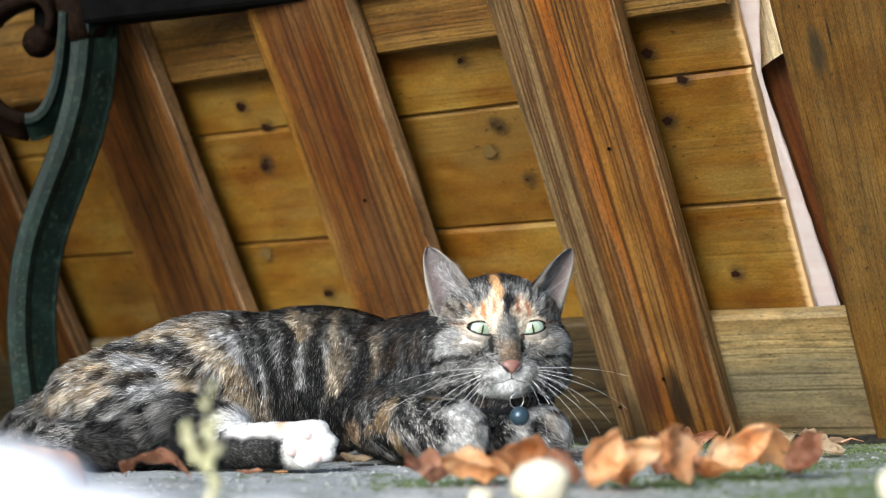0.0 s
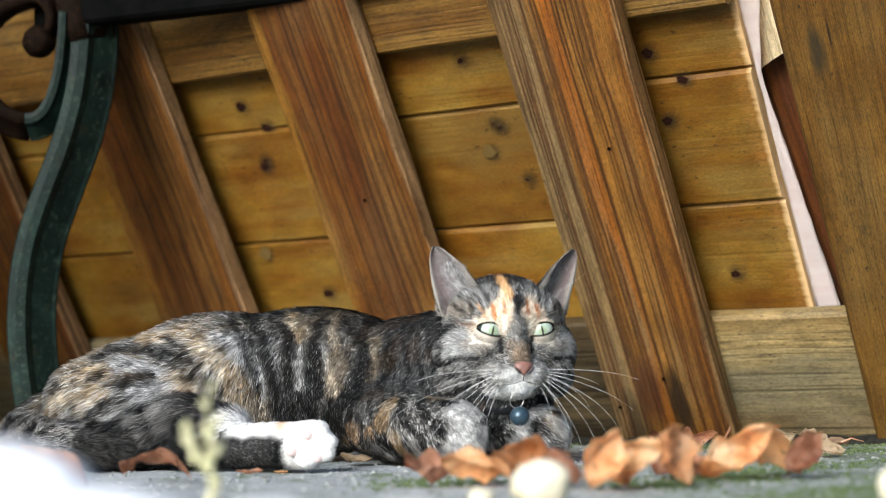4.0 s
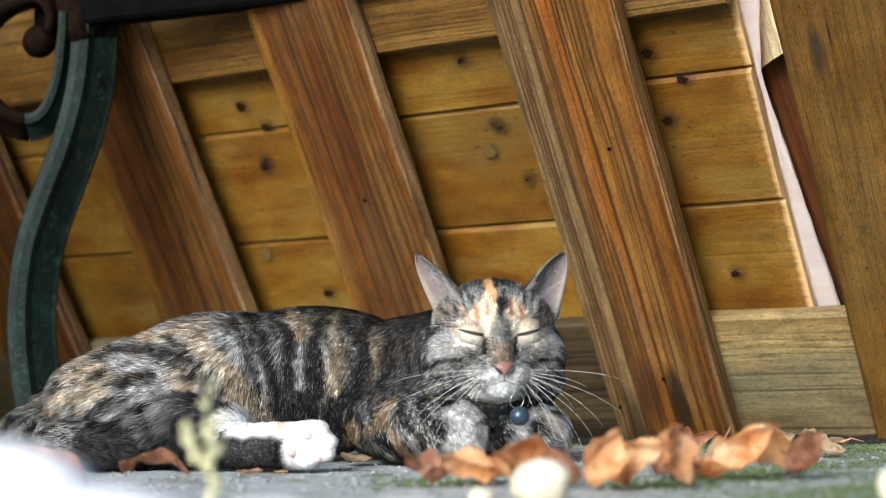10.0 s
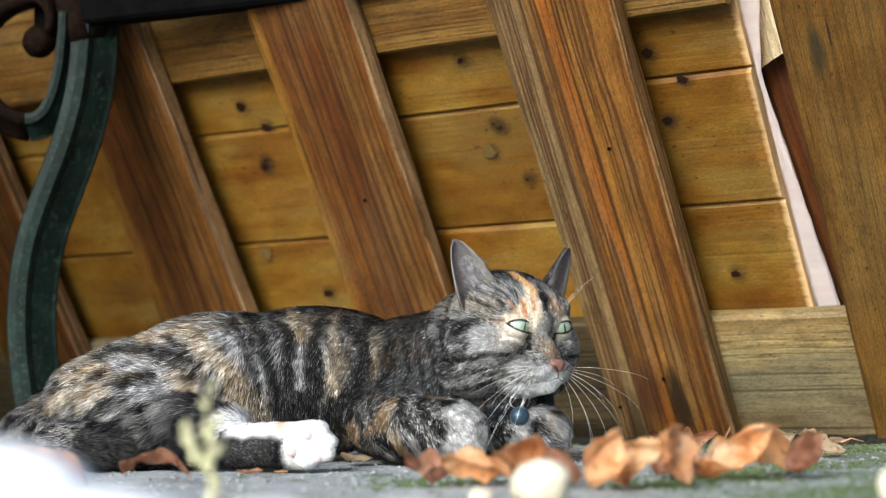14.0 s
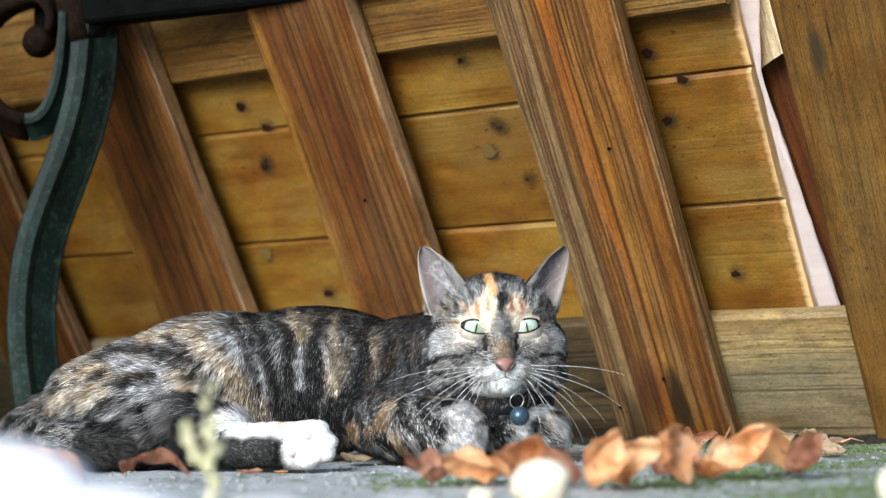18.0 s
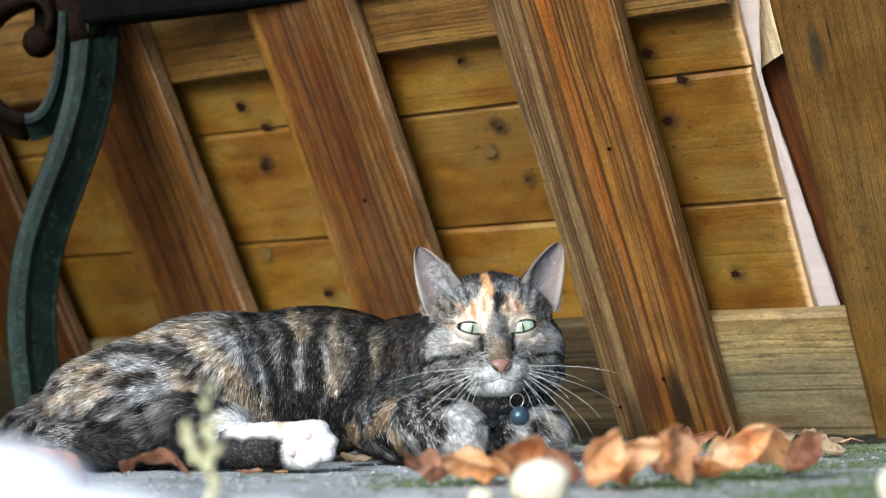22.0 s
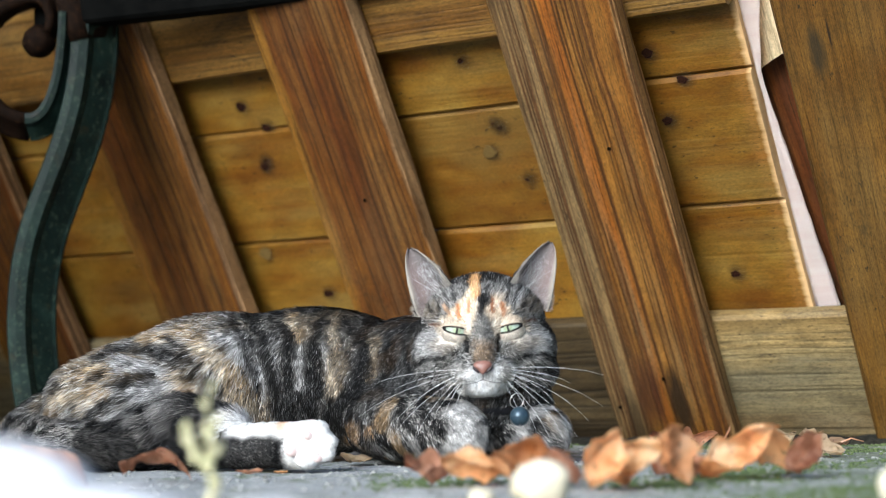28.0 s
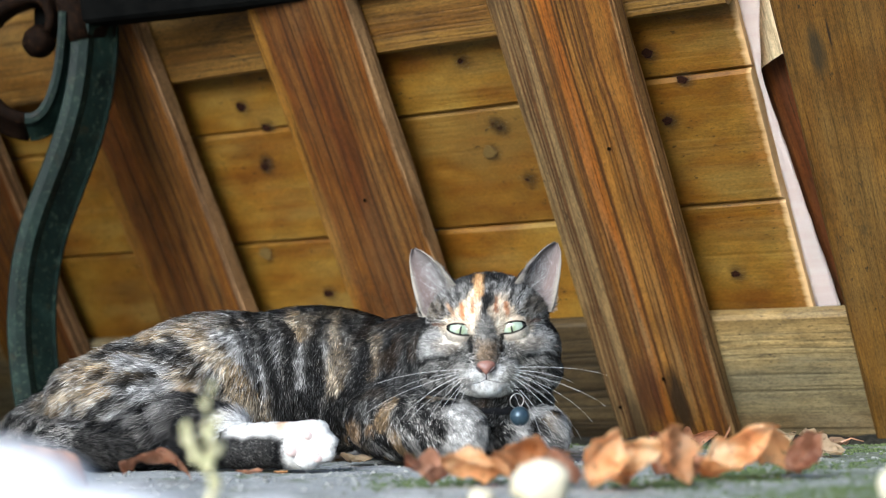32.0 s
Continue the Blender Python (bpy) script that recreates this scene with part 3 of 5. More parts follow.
tagged(bench, "green painted cast-iron garden bench leg with rusty scroll and dark rail", "bench")


def iron_bar(name, pts, half, depth, parent, label="", mat=IRON):
    """A cast bar: its face towards -y has a raised rounded rib beside a hollowed flank."""
    bm = bmesh.new()
    pts = [Vector(p) for p in pts]
    rings = []
    for i, p in enumerate(pts):
        d = (pts[min(i + 1, len(pts) - 1)] - pts[max(i - 1, 0)]).normalized()
        s = Vector((d.z, 0, -d.x))
        h = half[i] if hasattr(half, "__len__") else half
        prof = [(-1, -0.45), (-0.86, -0.92), (-0.5, -1.0), (-0.1, -0.92), (0.0, -0.7), (0.1, -0.45), (0.85, 0.45), (1, 0.55), (1, 0.9), (0.9, 1), (-0.9, 1), (-1, 0.9)]
        rings.append([bm.verts.new(p + s * (a * h) + Vector((0, b * depth, 0))) for a, b in prof])
    m = len(rings[0])
    for a, c in zip(rings, rings[1:]):
        for j in range(m):
            k = (j + 1) % m
            bm.faces.new((a[j], a[k], c[k], c[j]))
    bm.faces.new(rings[0][::-1])
    bm.faces.new(rings[-1])
    bmesh.ops.recalc_face_normals(bm, faces=bm.faces)
    return part(name, bm, mat, parent, label, smooth=mat is RUST)


leg_pts = bezier((0.004, 0, 0.0), (-0.018, 0, 0.07), (-0.028, 0, 0.16), (-0.004, 0, 0.235), 16) + bezier((-0.004, 0, 0.235), (0.016, 0, 0.298), (0.049, 0, 0.345), (0.0495, 0, 0.455), 14)[1:]
iron_bar("leg", leg_pts, 0.0232, 0.018, bench)

# the scroll: from the ball over the top, round the hollow and up along the leg
curl = bezier((0.009, -0.010, 0.436), (0.017, -0.010, 0.456), (0.010, -0.010, 0.480), (-0.012, -0.010, 0.480), 8) + bezier((-0.012, -0.010, 0.480), (-0.040, -0.010, 0.479), (-0.074, -0.010, 0.458), (-0.076, -0.010, 0.410), 10)[1:] + bezier((-0.076, -0.010, 0.410), (-0.078, -0.010, 0.375), (-0.050, -0.010, 0.343), (-0.018, -0.010, 0.3405), 10)[1:]
bowl = bezier((-0.018, -0.010, 0.3405), (0.010, -0.010, 0.3385), (0.024, -0.010, 0.380), (0.0255, -0.010, 0.458), 14)
iron_bar("scroll", curl, [0.0095 + 0.0045 * min(1.0, i / 12) for i in range(len(curl))], 0.014, bench, "curled scroll with flaking rust", mat=RUST)
iron_bar("scroll_arm", bowl, [0.0138 - 0.0040 * i / 14 for i in range(15)], 0.0142, bench, "green arm of the scroll running up the leg")
bm = bmesh.new()
bmesh.ops.create_icosphere(bm, subdivisions=3, radius=0.0175)
for v in bm.verts:
    v.co *= 1 + 0.07 * noise.noise(v.co * 130)
k = part("scroll_knob", bm, RUST, bench, "rusty ball at the end of the scroll", smooth=True)
k.matrix_basis = pose(-0.0065, -0.008, 0.430)
iron_bar("shoulder_block", [(0.048, -0.002, 0.432), (0.044, -0.002, 0.45), (0.040, -0.002, 0.475)], [0.022, 0.028, 0.030], 0.019, bench, mat=RUST)
rail = part("rail", plank_mesh(0.715, 0.032, 0.030, seed=71, rough=0.001), DARK_BAR, bench, "rail under the bench seat, its shade put into a near-black colour")
rail.matrix_basis = pose(-0.14, 0.05, 0.4465, 0, 0, -21) @ pose(0.135, 0, 0, 90, 0, 0)


# ---- things on the ground ----
def stone_mesh(rx, ry, rz, seed, sub=3, rough=0.18):
    bm = bmesh.new()
    bmesh.ops.create_icosphere(bm, subdivisions=sub, radius=1.0)
    for v in bm.verts:
        k = 1 + rough * noise.noise(v.co * 1.3 + Vector((seed, seed * 2, 0))) + rough * 0.3 * noise.noise(v.co * 4 + Vector((0, seed, 0)))
        v.co = Vector((v.co.x * rx, v.co.y * ry, v.co.z * rz)) * k
    return bm


for i, (x, y, rx, ry, rz) in enumerate([(-0.125, 0.50, 0.036, 0.030, 0.027), (-0.088, 0.48, 0.028, 0.024, 0.0205), (-0.045, 0.47, 0.030, 0.022, 0.0180), (-0.012, 0.47, 0.026, 0.02, 0.0165), (-0.16, 0.58, 0.03, 0.025, 0.027)]):
    ob = part("white_stone", stone_mesh(rx, ry, rz, 5.1 * i), STONE_WHITE, None, smooth=True)
    ob.matrix_basis = pose(x, y, rz * 0.8, 0, 0, 40 * i)
    tagged(ob, "smooth white quartz stone lying on the concrete", "stone", group="white stones")
for i, (x, y, r, z) in enumerate([(0.048, 0.93, 0.0155, 0.0125), (0.0165, 0.92, 0.0065, 0.0055), (0.2125, 0.86, 0.010, 0.011)]):
    ob = part("pebble", stone_mesh(r, r * 0.9, z, 3.3 * i + 1), STONE_CREAM, None, smooth=True)
    ob.matrix_basis = pose(x, y, z * 0.85, 0, 0, 25 * i)
    tagged(ob, "rounded cream pebble among the dry leaves", "pebble", group="cream pebbles")


def leaf(length, width, curl, fold, twist, seed, mat, label, m):
    """A dry leaf with a midrib, curled along and across, thin but solid, with a short stalk."""
    bm = bmesh.new()
    nu, nv = 14, 9
    grid = []
    for i in range(nu + 1):
        u = i / nu
        w = width * (math.sin(math.pi * min(1, u ** 0.8)) ** 0.75 + 0.02)
        w *= 1 + 0.35 * noise.noise(Vector((u * 7, seed, 0)))
        row = []
        for j in range(nv):
            v = j / (nv - 1) * 2 - 1
            ang = (u - 0.5) * curl
            x = math.sin(ang) / max(curl, 0.01) * length
            z = (1 - math.cos(ang)) / max(curl, 0.01) * length
            a2 = v * fold
            y = math.sin(a2) / max(fold, 0.01) * w * 0.5
            z2 = (1 - math.cos(a2)) / max(fold, 0.01) * w * 0.5
            p = Vector((x - math.sin(ang) * z2, y, z + math.cos(ang) * z2))
            big = min(1.0, length / 0.045) ** 2
            p += Vector((0.004, 0.004, 0.009)) * big * noise.noise(Vector((u * 3.4 + seed, v * 2.2, seed * 2))) + Vector((0, 0, 0.0025)) * big * noise.noise(Vector((u * 11 + seed, v * 7, seed)))
            p.z -= 0.0012 * max(0, 1 - abs(v) * 8)
            p = Matrix.Rotation(twist * (u - 0.5), 3, "X") @ p
            row.append(bm.verts.new(p))
        grid.append(row)
    for a, c in zip(grid, grid[1:]):
        for j in range(nv - 1):
            bm.faces.new((a[j], a[j + 1], c[j + 1], c[j]))
    bmesh.ops.solidify(bm, geom=bm.faces[:], thickness=0.0006)
    low = min((m.to_3x3() @ v.co).z for v in bm.verts)
    ob = part("fallen_leaf", bm, mat, None, smooth=True)
    m = m.copy()
    m.translation.z -= low
    ob.matrix_basis = m
    tagged(ob, label, "leaf", group="fallen leaves")
    return ob


CURLED = "curled dry orange-brown leaf lying on the ground"
DARKLEAF = "shrivelled dark reddish-brown leaf lying on the ground"
PALELEAF = "pale tan dried leaf curled up on the ground"
for i, (x, y, ln, wd, curl, fold, tw, rx, ry, rz, mat, lab) in enumerate([
    (-0.006, 1.13, 0.046, 0.030, 1.6, 1.0, 0.5, 20, -10, 15, LEAF_BROWN, CURLED),
    (0.020, 1.11, 0.050, 0.036, 1.4, 1.2, 0.4, 150, 10, -20, LEAF_ORANGE, CURLED),
    (0.050, 1.13, 0.060, 0.046, 2.0, 1.5, 0.5, 60, -8, 8, LEAF_ORANGE, CURLED),
    (0.070, 1.09, 0.045, 0.034, 1.3, 1.2, -0.5, 190, 14, 60, LEAF_BROWN, CURLED),
    (0.090, 1.06, 0.040, 0.044, 1.2, 1.3, 0.3, 80, -60, 20, LEAF_ORANGE, CURLED),
    (0.108, 1.08, 0.058, 0.046, 1.5, 1.6, 0.4, 70, -24, -14, LEAF_ORANGE, CURLED),
    (0.132, 1.07, 0.040, 0.036, 1.4, 1.2, 0.7, 100, 65, 40, LEAF_ORANGE, CURLED),
    (0.140, 1.14, 0.048, 0.036, 1.8, 1.2, 0.7, 130, 18, 40, LEAF_BROWN, CURLED),
    (0.152, 1.18, 0.050, 0.038, 1.6, 1.4, -0.4, 50, 12, -30, LEAF_BROWN, DARKLEAF),
    (0.183, 1.15, 0.060, 0.048, 1.5, 1.5, 0.5, 66, -34, 5, LEAF_ORANGE, CURLED),
    (0.205, 1.17, 0.052, 0.040, 1.7, 1.3, 0.5, 115, 30, 20, LEAF_ORANGE, CURLED),
    (0.226, 1.16, 0.040, 0.030, 1.2, 1.0, 0.4, 60, -45, 30, LEAF_BROWN, CURLED),
    (0.275, 1.52, 0.040, 0.026, 1.6, 1.4, 0.5, 50, -20, 10, LEAF_PALE, PALELEAF),
    (0.300, 1.46, 0.040, 0.024, 1.2, 1.0, 0.3, 40, 25, -20, LEAF_PALE, PALELEAF),
    (0.215, 1.60, 0.045, 0.026, 2.0, 1.5, 0.9, 60, -15, 30, LEAF_BROWN, DARKLEAF),
    (0.190, 1.66, 0.038, 0.024, 1.8, 1.5, 0.8, 30, 10, 70, LEAF_BROWN, DARKLEAF),
    (-0.235, 1.13, 0.070, 0.036, 1.9, 1.2, 0.5, 80, 20, -25, LEAF_BROWN, "pinkish-brown dry leaf curled beside the cat"),
    (-0.200, 1.25, 0.055, 0.022, 1.7, 0.9, 0.4, 170, 5, 5, LEAF_BROWN, DARKLEAF),
    (-0.075, 1.50, 0.030, 0.018, 0.9, 0.7, 0.3, 20, 5, 20, LEAF_PALE, PALELEAF),
    (-0.145, 1.33, 0.020, 0.009, 0.6, 0.5, 0.3, 8, 0, 8, LEAF_BROWN, DARKLEAF),
    (-0.122, 1.33, 0.011, 0.007, 0.4, 0.3, 0.2, 4, 0, -20, LEAF_ORANGE, CURLED),
    (0.345, 1.62, 0.030, 0.016, 0.9, 0.7, 0.3, 20, 5, 20, LEAF_PALE, PALELEAF),
]):
    leaf(ln, wd * (0.88 if y < 1.3 else 1.0), curl * 1.15, fold * 1.1, tw, 1.7 * i, mat, lab, pose(x, y, 0.001, rx, ry, rz))

for i, (x, y, a, ln) in enumerate([(0.262, 1.74, 60, 0.030), (0.335, 1.62, -15, 0.035), (0.40, 1.58, 20, 0.03), (0.20, 1.70, 10, 0.028)]):
    pts = [(0, 0, 0.0012), (ln * 0.35, 0.002, 0.004), (ln * 0.7, -0.001, 0.009 + 0.006 * (i == 0)), (ln, 0.002, 0.006 + 0.012 * (i == 0))]
    tw = part("twig", tube(pts, [0.0011, 0.001, 0.0008, 0.0005], 6), LEAF_BROWN, None, smooth=True)
    tw.matrix_basis = pose(x, y, 0, 0, 0, a)
    tagged(tw, "thin dry brown twig lying by the wall foot", "twig", group="dry twigs")

# weed sprig in front of the cat
sprig = empty("weed_sprig", pose(-0.1023, 0.78, 0.005) @ Matrix.Diagonal((0.82, 0.82, 0.82, 1)))
tagged(sprig, "small pale green weed sprig with buds growing from the ground", "weed")
stem_pts = bezier((0, 0, 0), (0.004, 0, 0.02), (-0.004, 0, 0.05), (0.002, 0, 0.074), 10)
part("stem", tube(stem_pts, [0.0012 - 0.0006 * i / 10 for i in range(11)], 6), STEM, sprig, smooth=True)
for i, (x, z, r) in enumerate([(0.001, 0.012, 0.0045), (0.003, 0.021, 0.0052), (0.000, 0.030, 0.0055), (-0.007, 0.035, 0.0045), (0.004, 0.038, 0.004), (-0.010, 0.043, 0.0042), (0.001, 0.046, 0.005), (-0.012, 0.050, 0.0036), (0.005, 0.053, 0.0036), (-0.001, 0.061, 0.0032), (0.002, 0.071, 0.0025)]):
    bm = stone_mesh(r * 0.62, r * 0.5, r * 1.05, i * 2.1, 2, 0.6)
    b = part("bud", bm, SPRIG, sprig, smooth=True)
    b.matrix_basis = pose(x, -0.002 + 0.003 * math.sin(i * 2), z, 20 * math.sin(i), 30 * math.cos(i * 1.7), 0)
    c = stem_pts[min(10, int(z / 0.0075))]
    part("twig", tube([c, (x, 0, z)], 0.0005, 5), STEM, sprig)

# gravel and moss: uncountable
ico = bmesh.new()
bmesh.ops.create_icosphere(ico, subdivisions=1, radius=1.0)
ico_v = [v.co.copy() for v in ico.verts]
ico_f = [[v.index for v in f.verts] for f in ico.faces]
ico.free()


def scatter(name, count, area, size, flat, mat, label, seed):
    r = random.Random(seed)
    vs, fs = [], []
    for _ in range(count):
        x, y = area(r)
        s = size * (0.4 + 1.1 * r.random() ** 2.2)
        rot = Euler((r.random() * 6, r.random() * 6, r.random() * 6)).to_matrix()
        k = len(vs)
        sx, sy = 0.8 + 0.5 * r.random(), 0.8 + 0.5 * r.random()
        z = ground_height(x, y)
        for c in ico_v:
            p = rot @ Vector((c.x * sx, c.y * sy, c.z)) * s * (0.85 + 0.3 * r.random())
            vs.append((x + p.x, y + p.y, z + p.z * flat + s * 0.3 * flat))
        fs += [[k + a for a in f] for f in ico_f]
    me = bpy.data.meshes.new(name)
    me.from_pydata(vs, [], fs)
    tagged(part(name, me, mat, None, smooth=True), label, name, kind="stuff")


scatter("gravel", 5200, lambda r: (-0.5 + r.random() * 1.1, 0.75 + r.random() * 1.2), 0.0016, 0.6, GRAVEL, "fine grey grit scattered over the concrete", 3)


def moss_place(r):
    c = r.choice([(0.22, 0.80), (0.17, 0.84), (0.24, 0.9), (0.14, 0.78), (0.19, 0.95), (0.10, 0.90), (0.24, 1.02), (0.30, 1.12), (0.18, 1.16), (0.26, 1.3), (0.31, 1.66), (0.22, 1.74), (0.13, 1.12), (-0.01, 1.18), (0.36, 1.6), (0.3, 1.55), (0.35, 1.35), (0.2, 1.22)])
    return c[0] + r.gauss(0, 0.022), c[1] + r.gauss(0, 0.03)


scatter("debris", 2600, lambda r: ((lambda k: (0.02 + 0.55 * k + r.gauss(0, 0.008), 1.965 - 0.355 * k + r.gauss(0, 0.018)))(r.random())), 0.0020, 0.8, MOSS, "dark moss and crumbs along the wall foot", 7)
scatter("moss", 8000, moss_place, 0.0015, 0.7, MOSS, "low green moss tufts on the ground by the wall", 5)

# ---- the cat ----
CAT = Vector((-0.12, 1.58, 0.0))
cat = empty("cat", Matrix.Translation(CAT))
tagged(cat, "tortoiseshell tabby cat lying on the ground with a collar bell", "cat")


def vnoise(p, scale, seed):
    """Smooth value noise, 0 to 1, for an array of points."""
    q = p * scale + seed * 17.31
    i = np.floor(q)
    f = q - i
    f = f * f * (3 - 2 * f)
    out = np.zeros(len(p))
    for dx in (0, 1):
        for dy in (0, 1):
            for dz in (0, 1):
                h = np.sin((i[:, 0] + dx) * 127.1 + (i[:, 1] + dy) * 311.7 + (i[:, 2] + dz) * 74.7 + seed * 3.7) * 43758.5453
                h -= np.floor(h)
                out += h * np.where(dx, f[:, 0], 1 - f[:, 0]) * np.where(dy, f[:, 1], 1 - f[:, 1]) * np.where(dz, f[:, 2], 1 - f[:, 2])
    return out


def step(a, b, v):
    t = np.clip((v - a) / (b - a), 0, 1)
    return t * t * (3 - 2 * t)


def blend(col, fac, tint):
    fac = np.clip(fac, 0, 1)[:, None]
    return col * (1 - fac) + np.array(tint) * fac


def blob(p, c, r, soft=0.5):
    """1 inside an upright ellipse of the x-z plane, fading out at its rim."""
    d = np.sqrt(((p[:, 0] - c[0]) / r[0]) ** 2 + ((p[:, 2] - c[1]) / r[1]) ** 2)
    return 1 - step(1 - soft, 1 + soft * 0.4, d)


def stroke(p, a, b, w):
    """1 near the segment a-b of the x-z plane."""
    a, b = np.array(a), np.array(b)
    q = p[:, [0, 2]] - a
    d = b - a
    t = np.clip(q @ d / (d @ d), 0, 1)
    return 1 - step(0.5 * w, 1.2 * w, np.linalg.norm(q - t[:, None] * d, axis=1))


BLACK, GREY, PALE = (0.004, 0.0038, 0.0042), (0.072, 0.069, 0.066), (0.56, 0.55, 0.54)
TAN, WHITE, CREAM = (0.40, 0.265, 0.125), (0.90, 0.88, 0.85), (0.82, 0.66, 0.48)


def lumps(items, voxel, smooth):
    """A smooth skin round ellipsoids (centre, radii[, turn]) merged into one closed mesh."""
    bm = bmesh.new()
    for it in items:
        c, r = it[0], it[1]
        turn = Euler([radians(a) for a in it[2]]) if len(it) > 2 else Euler()
        bmesh.ops.create_icosphere(bm, subdivisions=3, radius=1.0, matrix=Matrix.LocRotScale(c, turn, r))
    me = bpy.data.meshes.new("lumps")
    bm.to_mesh(me)
    bm.free()
    ob = new("lumps", me)
    rm = ob.modifiers.new("r", "REMESH")
    rm.mode, rm.voxel_size = "VOXEL", voxel
    sm = ob.modifiers.new("s", "SMOOTH")
    sm.iterations, sm.factor = smooth, 0.6
    out = bpy.data.meshes.new_from_object(ob.evaluated_get(bpy.context.evaluated_depsgraph_get()))
    bpy.data.objects.remove(ob)
    return out


def chain(a, b, ra, rb, n=6):
    a, b = Vector(a), Vector(b)
    return [(a.lerp(b, i / n), (ra + (rb - ra) * i / n,) * 3) for i in range(n + 1)]


def furred(me, count, length, width, comb, coat, lift, seed, skin=0.7, vary=0.4, tuft=0.0034, pull=0.5, shade=0.3):
    """The skin mesh me with tapered strands of fur rooted on it, in one mesh with a 'coat' colour layer.
    The strands of one tuft (its size in metres) lean together at their tips and share a tone."""
    rng = np.random.default_rng(seed)
    me.calc_loop_triangles()
    nv = len(me.vertices)
    co = np.empty(nv * 3)
    me.vertices.foreach_get("co", co)
    co = co.reshape(-1, 3)
    nr = np.empty(nv * 3)
    me.vertices.foreach_get("normal", nr)
    nr = nr.reshape(-1, 3)
    tri = np.empty(len(me.loop_triangles) * 3, dtype=np.int64)
    me.loop_triangles.foreach_get("vertices", tri)
    tri = tri.reshape(-1, 3)
    A, B, C = co[tri[:, 0]], co[tri[:, 1]], co[tri[:, 2]]
    area = np.linalg.norm(np.cross(B - A, C - A), axis=1)
    pick = rng.choice(len(tri), count, p=area / area.sum())
    u, w = rng.random(count), rng.random(count)
    flip = u + w > 1
    u[flip], w[flip] = 1 - u[flip], 1 - w[flip]
    bary = np.stack([1 - u - w, u, w], 1)
    root = (co[tri[pick]] * bary[:, :, None]).sum(1)
    norm = (nr[tri[pick]] * bary[:, :, None]).sum(1)
    norm /= np.linalg.norm(norm, axis=1)[:, None]
    way = comb(root)
    way = way - norm * (way * norm).sum(1)[:, None]
    way /= np.linalg.norm(way, axis=1)[:, None] + 1e-9
    clump = np.stack([vnoise(root, 160, s) for s in (1, 2, 3)], 1) - 0.5
    way = way + clump * 0.32 + rng.normal(0, 0.22, (count, 3))
    way = way - norm * (way * norm).sum(1)[:, None]
    way /= np.linalg.norm(way, axis=1)[:, None] + 1e-9
    cell = np.floor((root + 0.6 * tuft * (np.stack([vnoise(root, 300, s) for s in (4, 5, 6)], 1) - 0.5)) / tuft).astype(np.int64)
    _, tuft_of = np.unique(cell[:, 0] * 4000037 + cell[:, 1] * 2003 + cell[:, 2], return_inverse=True)
    tufts = tuft_of.max() + 1
    filled = np.bincount(tuft_of, minlength=tufts)
    heart = np.stack([np.bincount(tuft_of, root[:, k], tufts) / filled for k in range(3)], 1)
    tuft_tone = np.exp(rng.normal(0, shade, tufts))
    lean_in = (heart[tuft_of] - root) * pull
    ln = length(root) * (0.65 + 0.5 * rng.random(count)) * (0.8 + 0.4 * rng.random(tufts))[tuft_of]
    up = lift * (0.6 + 0.5 * rng.random(count)) * (0.6 + 0.8 * rng.random(tufts))[tuft_of]
    side = np.cross(way, norm)
    tilt = rng.normal(0, 0.5, count)
    side = side * np.cos(tilt)[:, None] + norm * np.sin(tilt)[:, None]
    hw = (width * (0.6 + 0.8 * rng.random(count)))[:, None]
    mid = root + (way * 0.5 + norm * (up * 0.62)[:, None]) * ln[:, None] + lean_in * 0.4
    tip = root + (way * 0.97 + norm * (up * 0.85)[:, None]) * ln[:, None] + lean_in
    base = root - norm * 0.001
    V = np.concatenate([co, np.stack([base - side * hw, base + side * hw, mid + side * hw * 0.8, mid - side * hw * 0.8, tip], 1).reshape(-1, 3)])
    # skin and roots darker: banded hair, plus shade between strands put into the colour
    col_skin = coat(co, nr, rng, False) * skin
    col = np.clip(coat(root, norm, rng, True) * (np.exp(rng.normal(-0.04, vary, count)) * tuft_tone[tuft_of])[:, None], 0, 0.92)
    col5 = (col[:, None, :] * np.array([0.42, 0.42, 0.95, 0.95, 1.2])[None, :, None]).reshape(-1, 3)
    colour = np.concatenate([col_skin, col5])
    soft = norm * 0.75 + rng.normal(0, 0.22, (count, 3))
    soft /= np.linalg.norm(soft, axis=1)[:, None]
    normals = np.concatenate([nr, np.repeat(soft, 5, axis=0)])
    k = nv + 5 * np.arange(count)
    quads = np.stack([k, k + 1, k + 2, k + 3], 1)
    tips = np.stack([k + 3, k + 2, k + 4], 1)
    loops = np.concatenate([tri.ravel(), quads.ravel(), tips.ravel()])
    sizes = np.concatenate([np.full(len(tri), 3), np.full(count, 4), np.full(count, 3)])
    starts = np.concatenate([[0], np.cumsum(sizes)[:-1]])
    out = bpy.data.meshes.new("furred")
    out.vertices.add(len(V))
    out.vertices.foreach_set("co", V.ravel())
    out.loops.add(len(loops))
    out.loops.foreach_set("vertex_index", loops.astype(np.int32))
    out.polygons.add(len(sizes))
    out.polygons.foreach_set("loop_start", starts.astype(np.int32))
    out.polygons.foreach_set("use_smooth", np.ones(len(sizes), dtype=bool))
    out.update(calc_edges=True)
    layer = out.color_attributes.new("coat", "FLOAT_COLOR", "POINT")
    layer.data.foreach_set("color", np.concatenate([colour, np.ones((len(colour), 1))], 1).ravel())
    out.normals_split_custom_set_from_vertices(normals)
    out.materials.append(FUR)
    return out


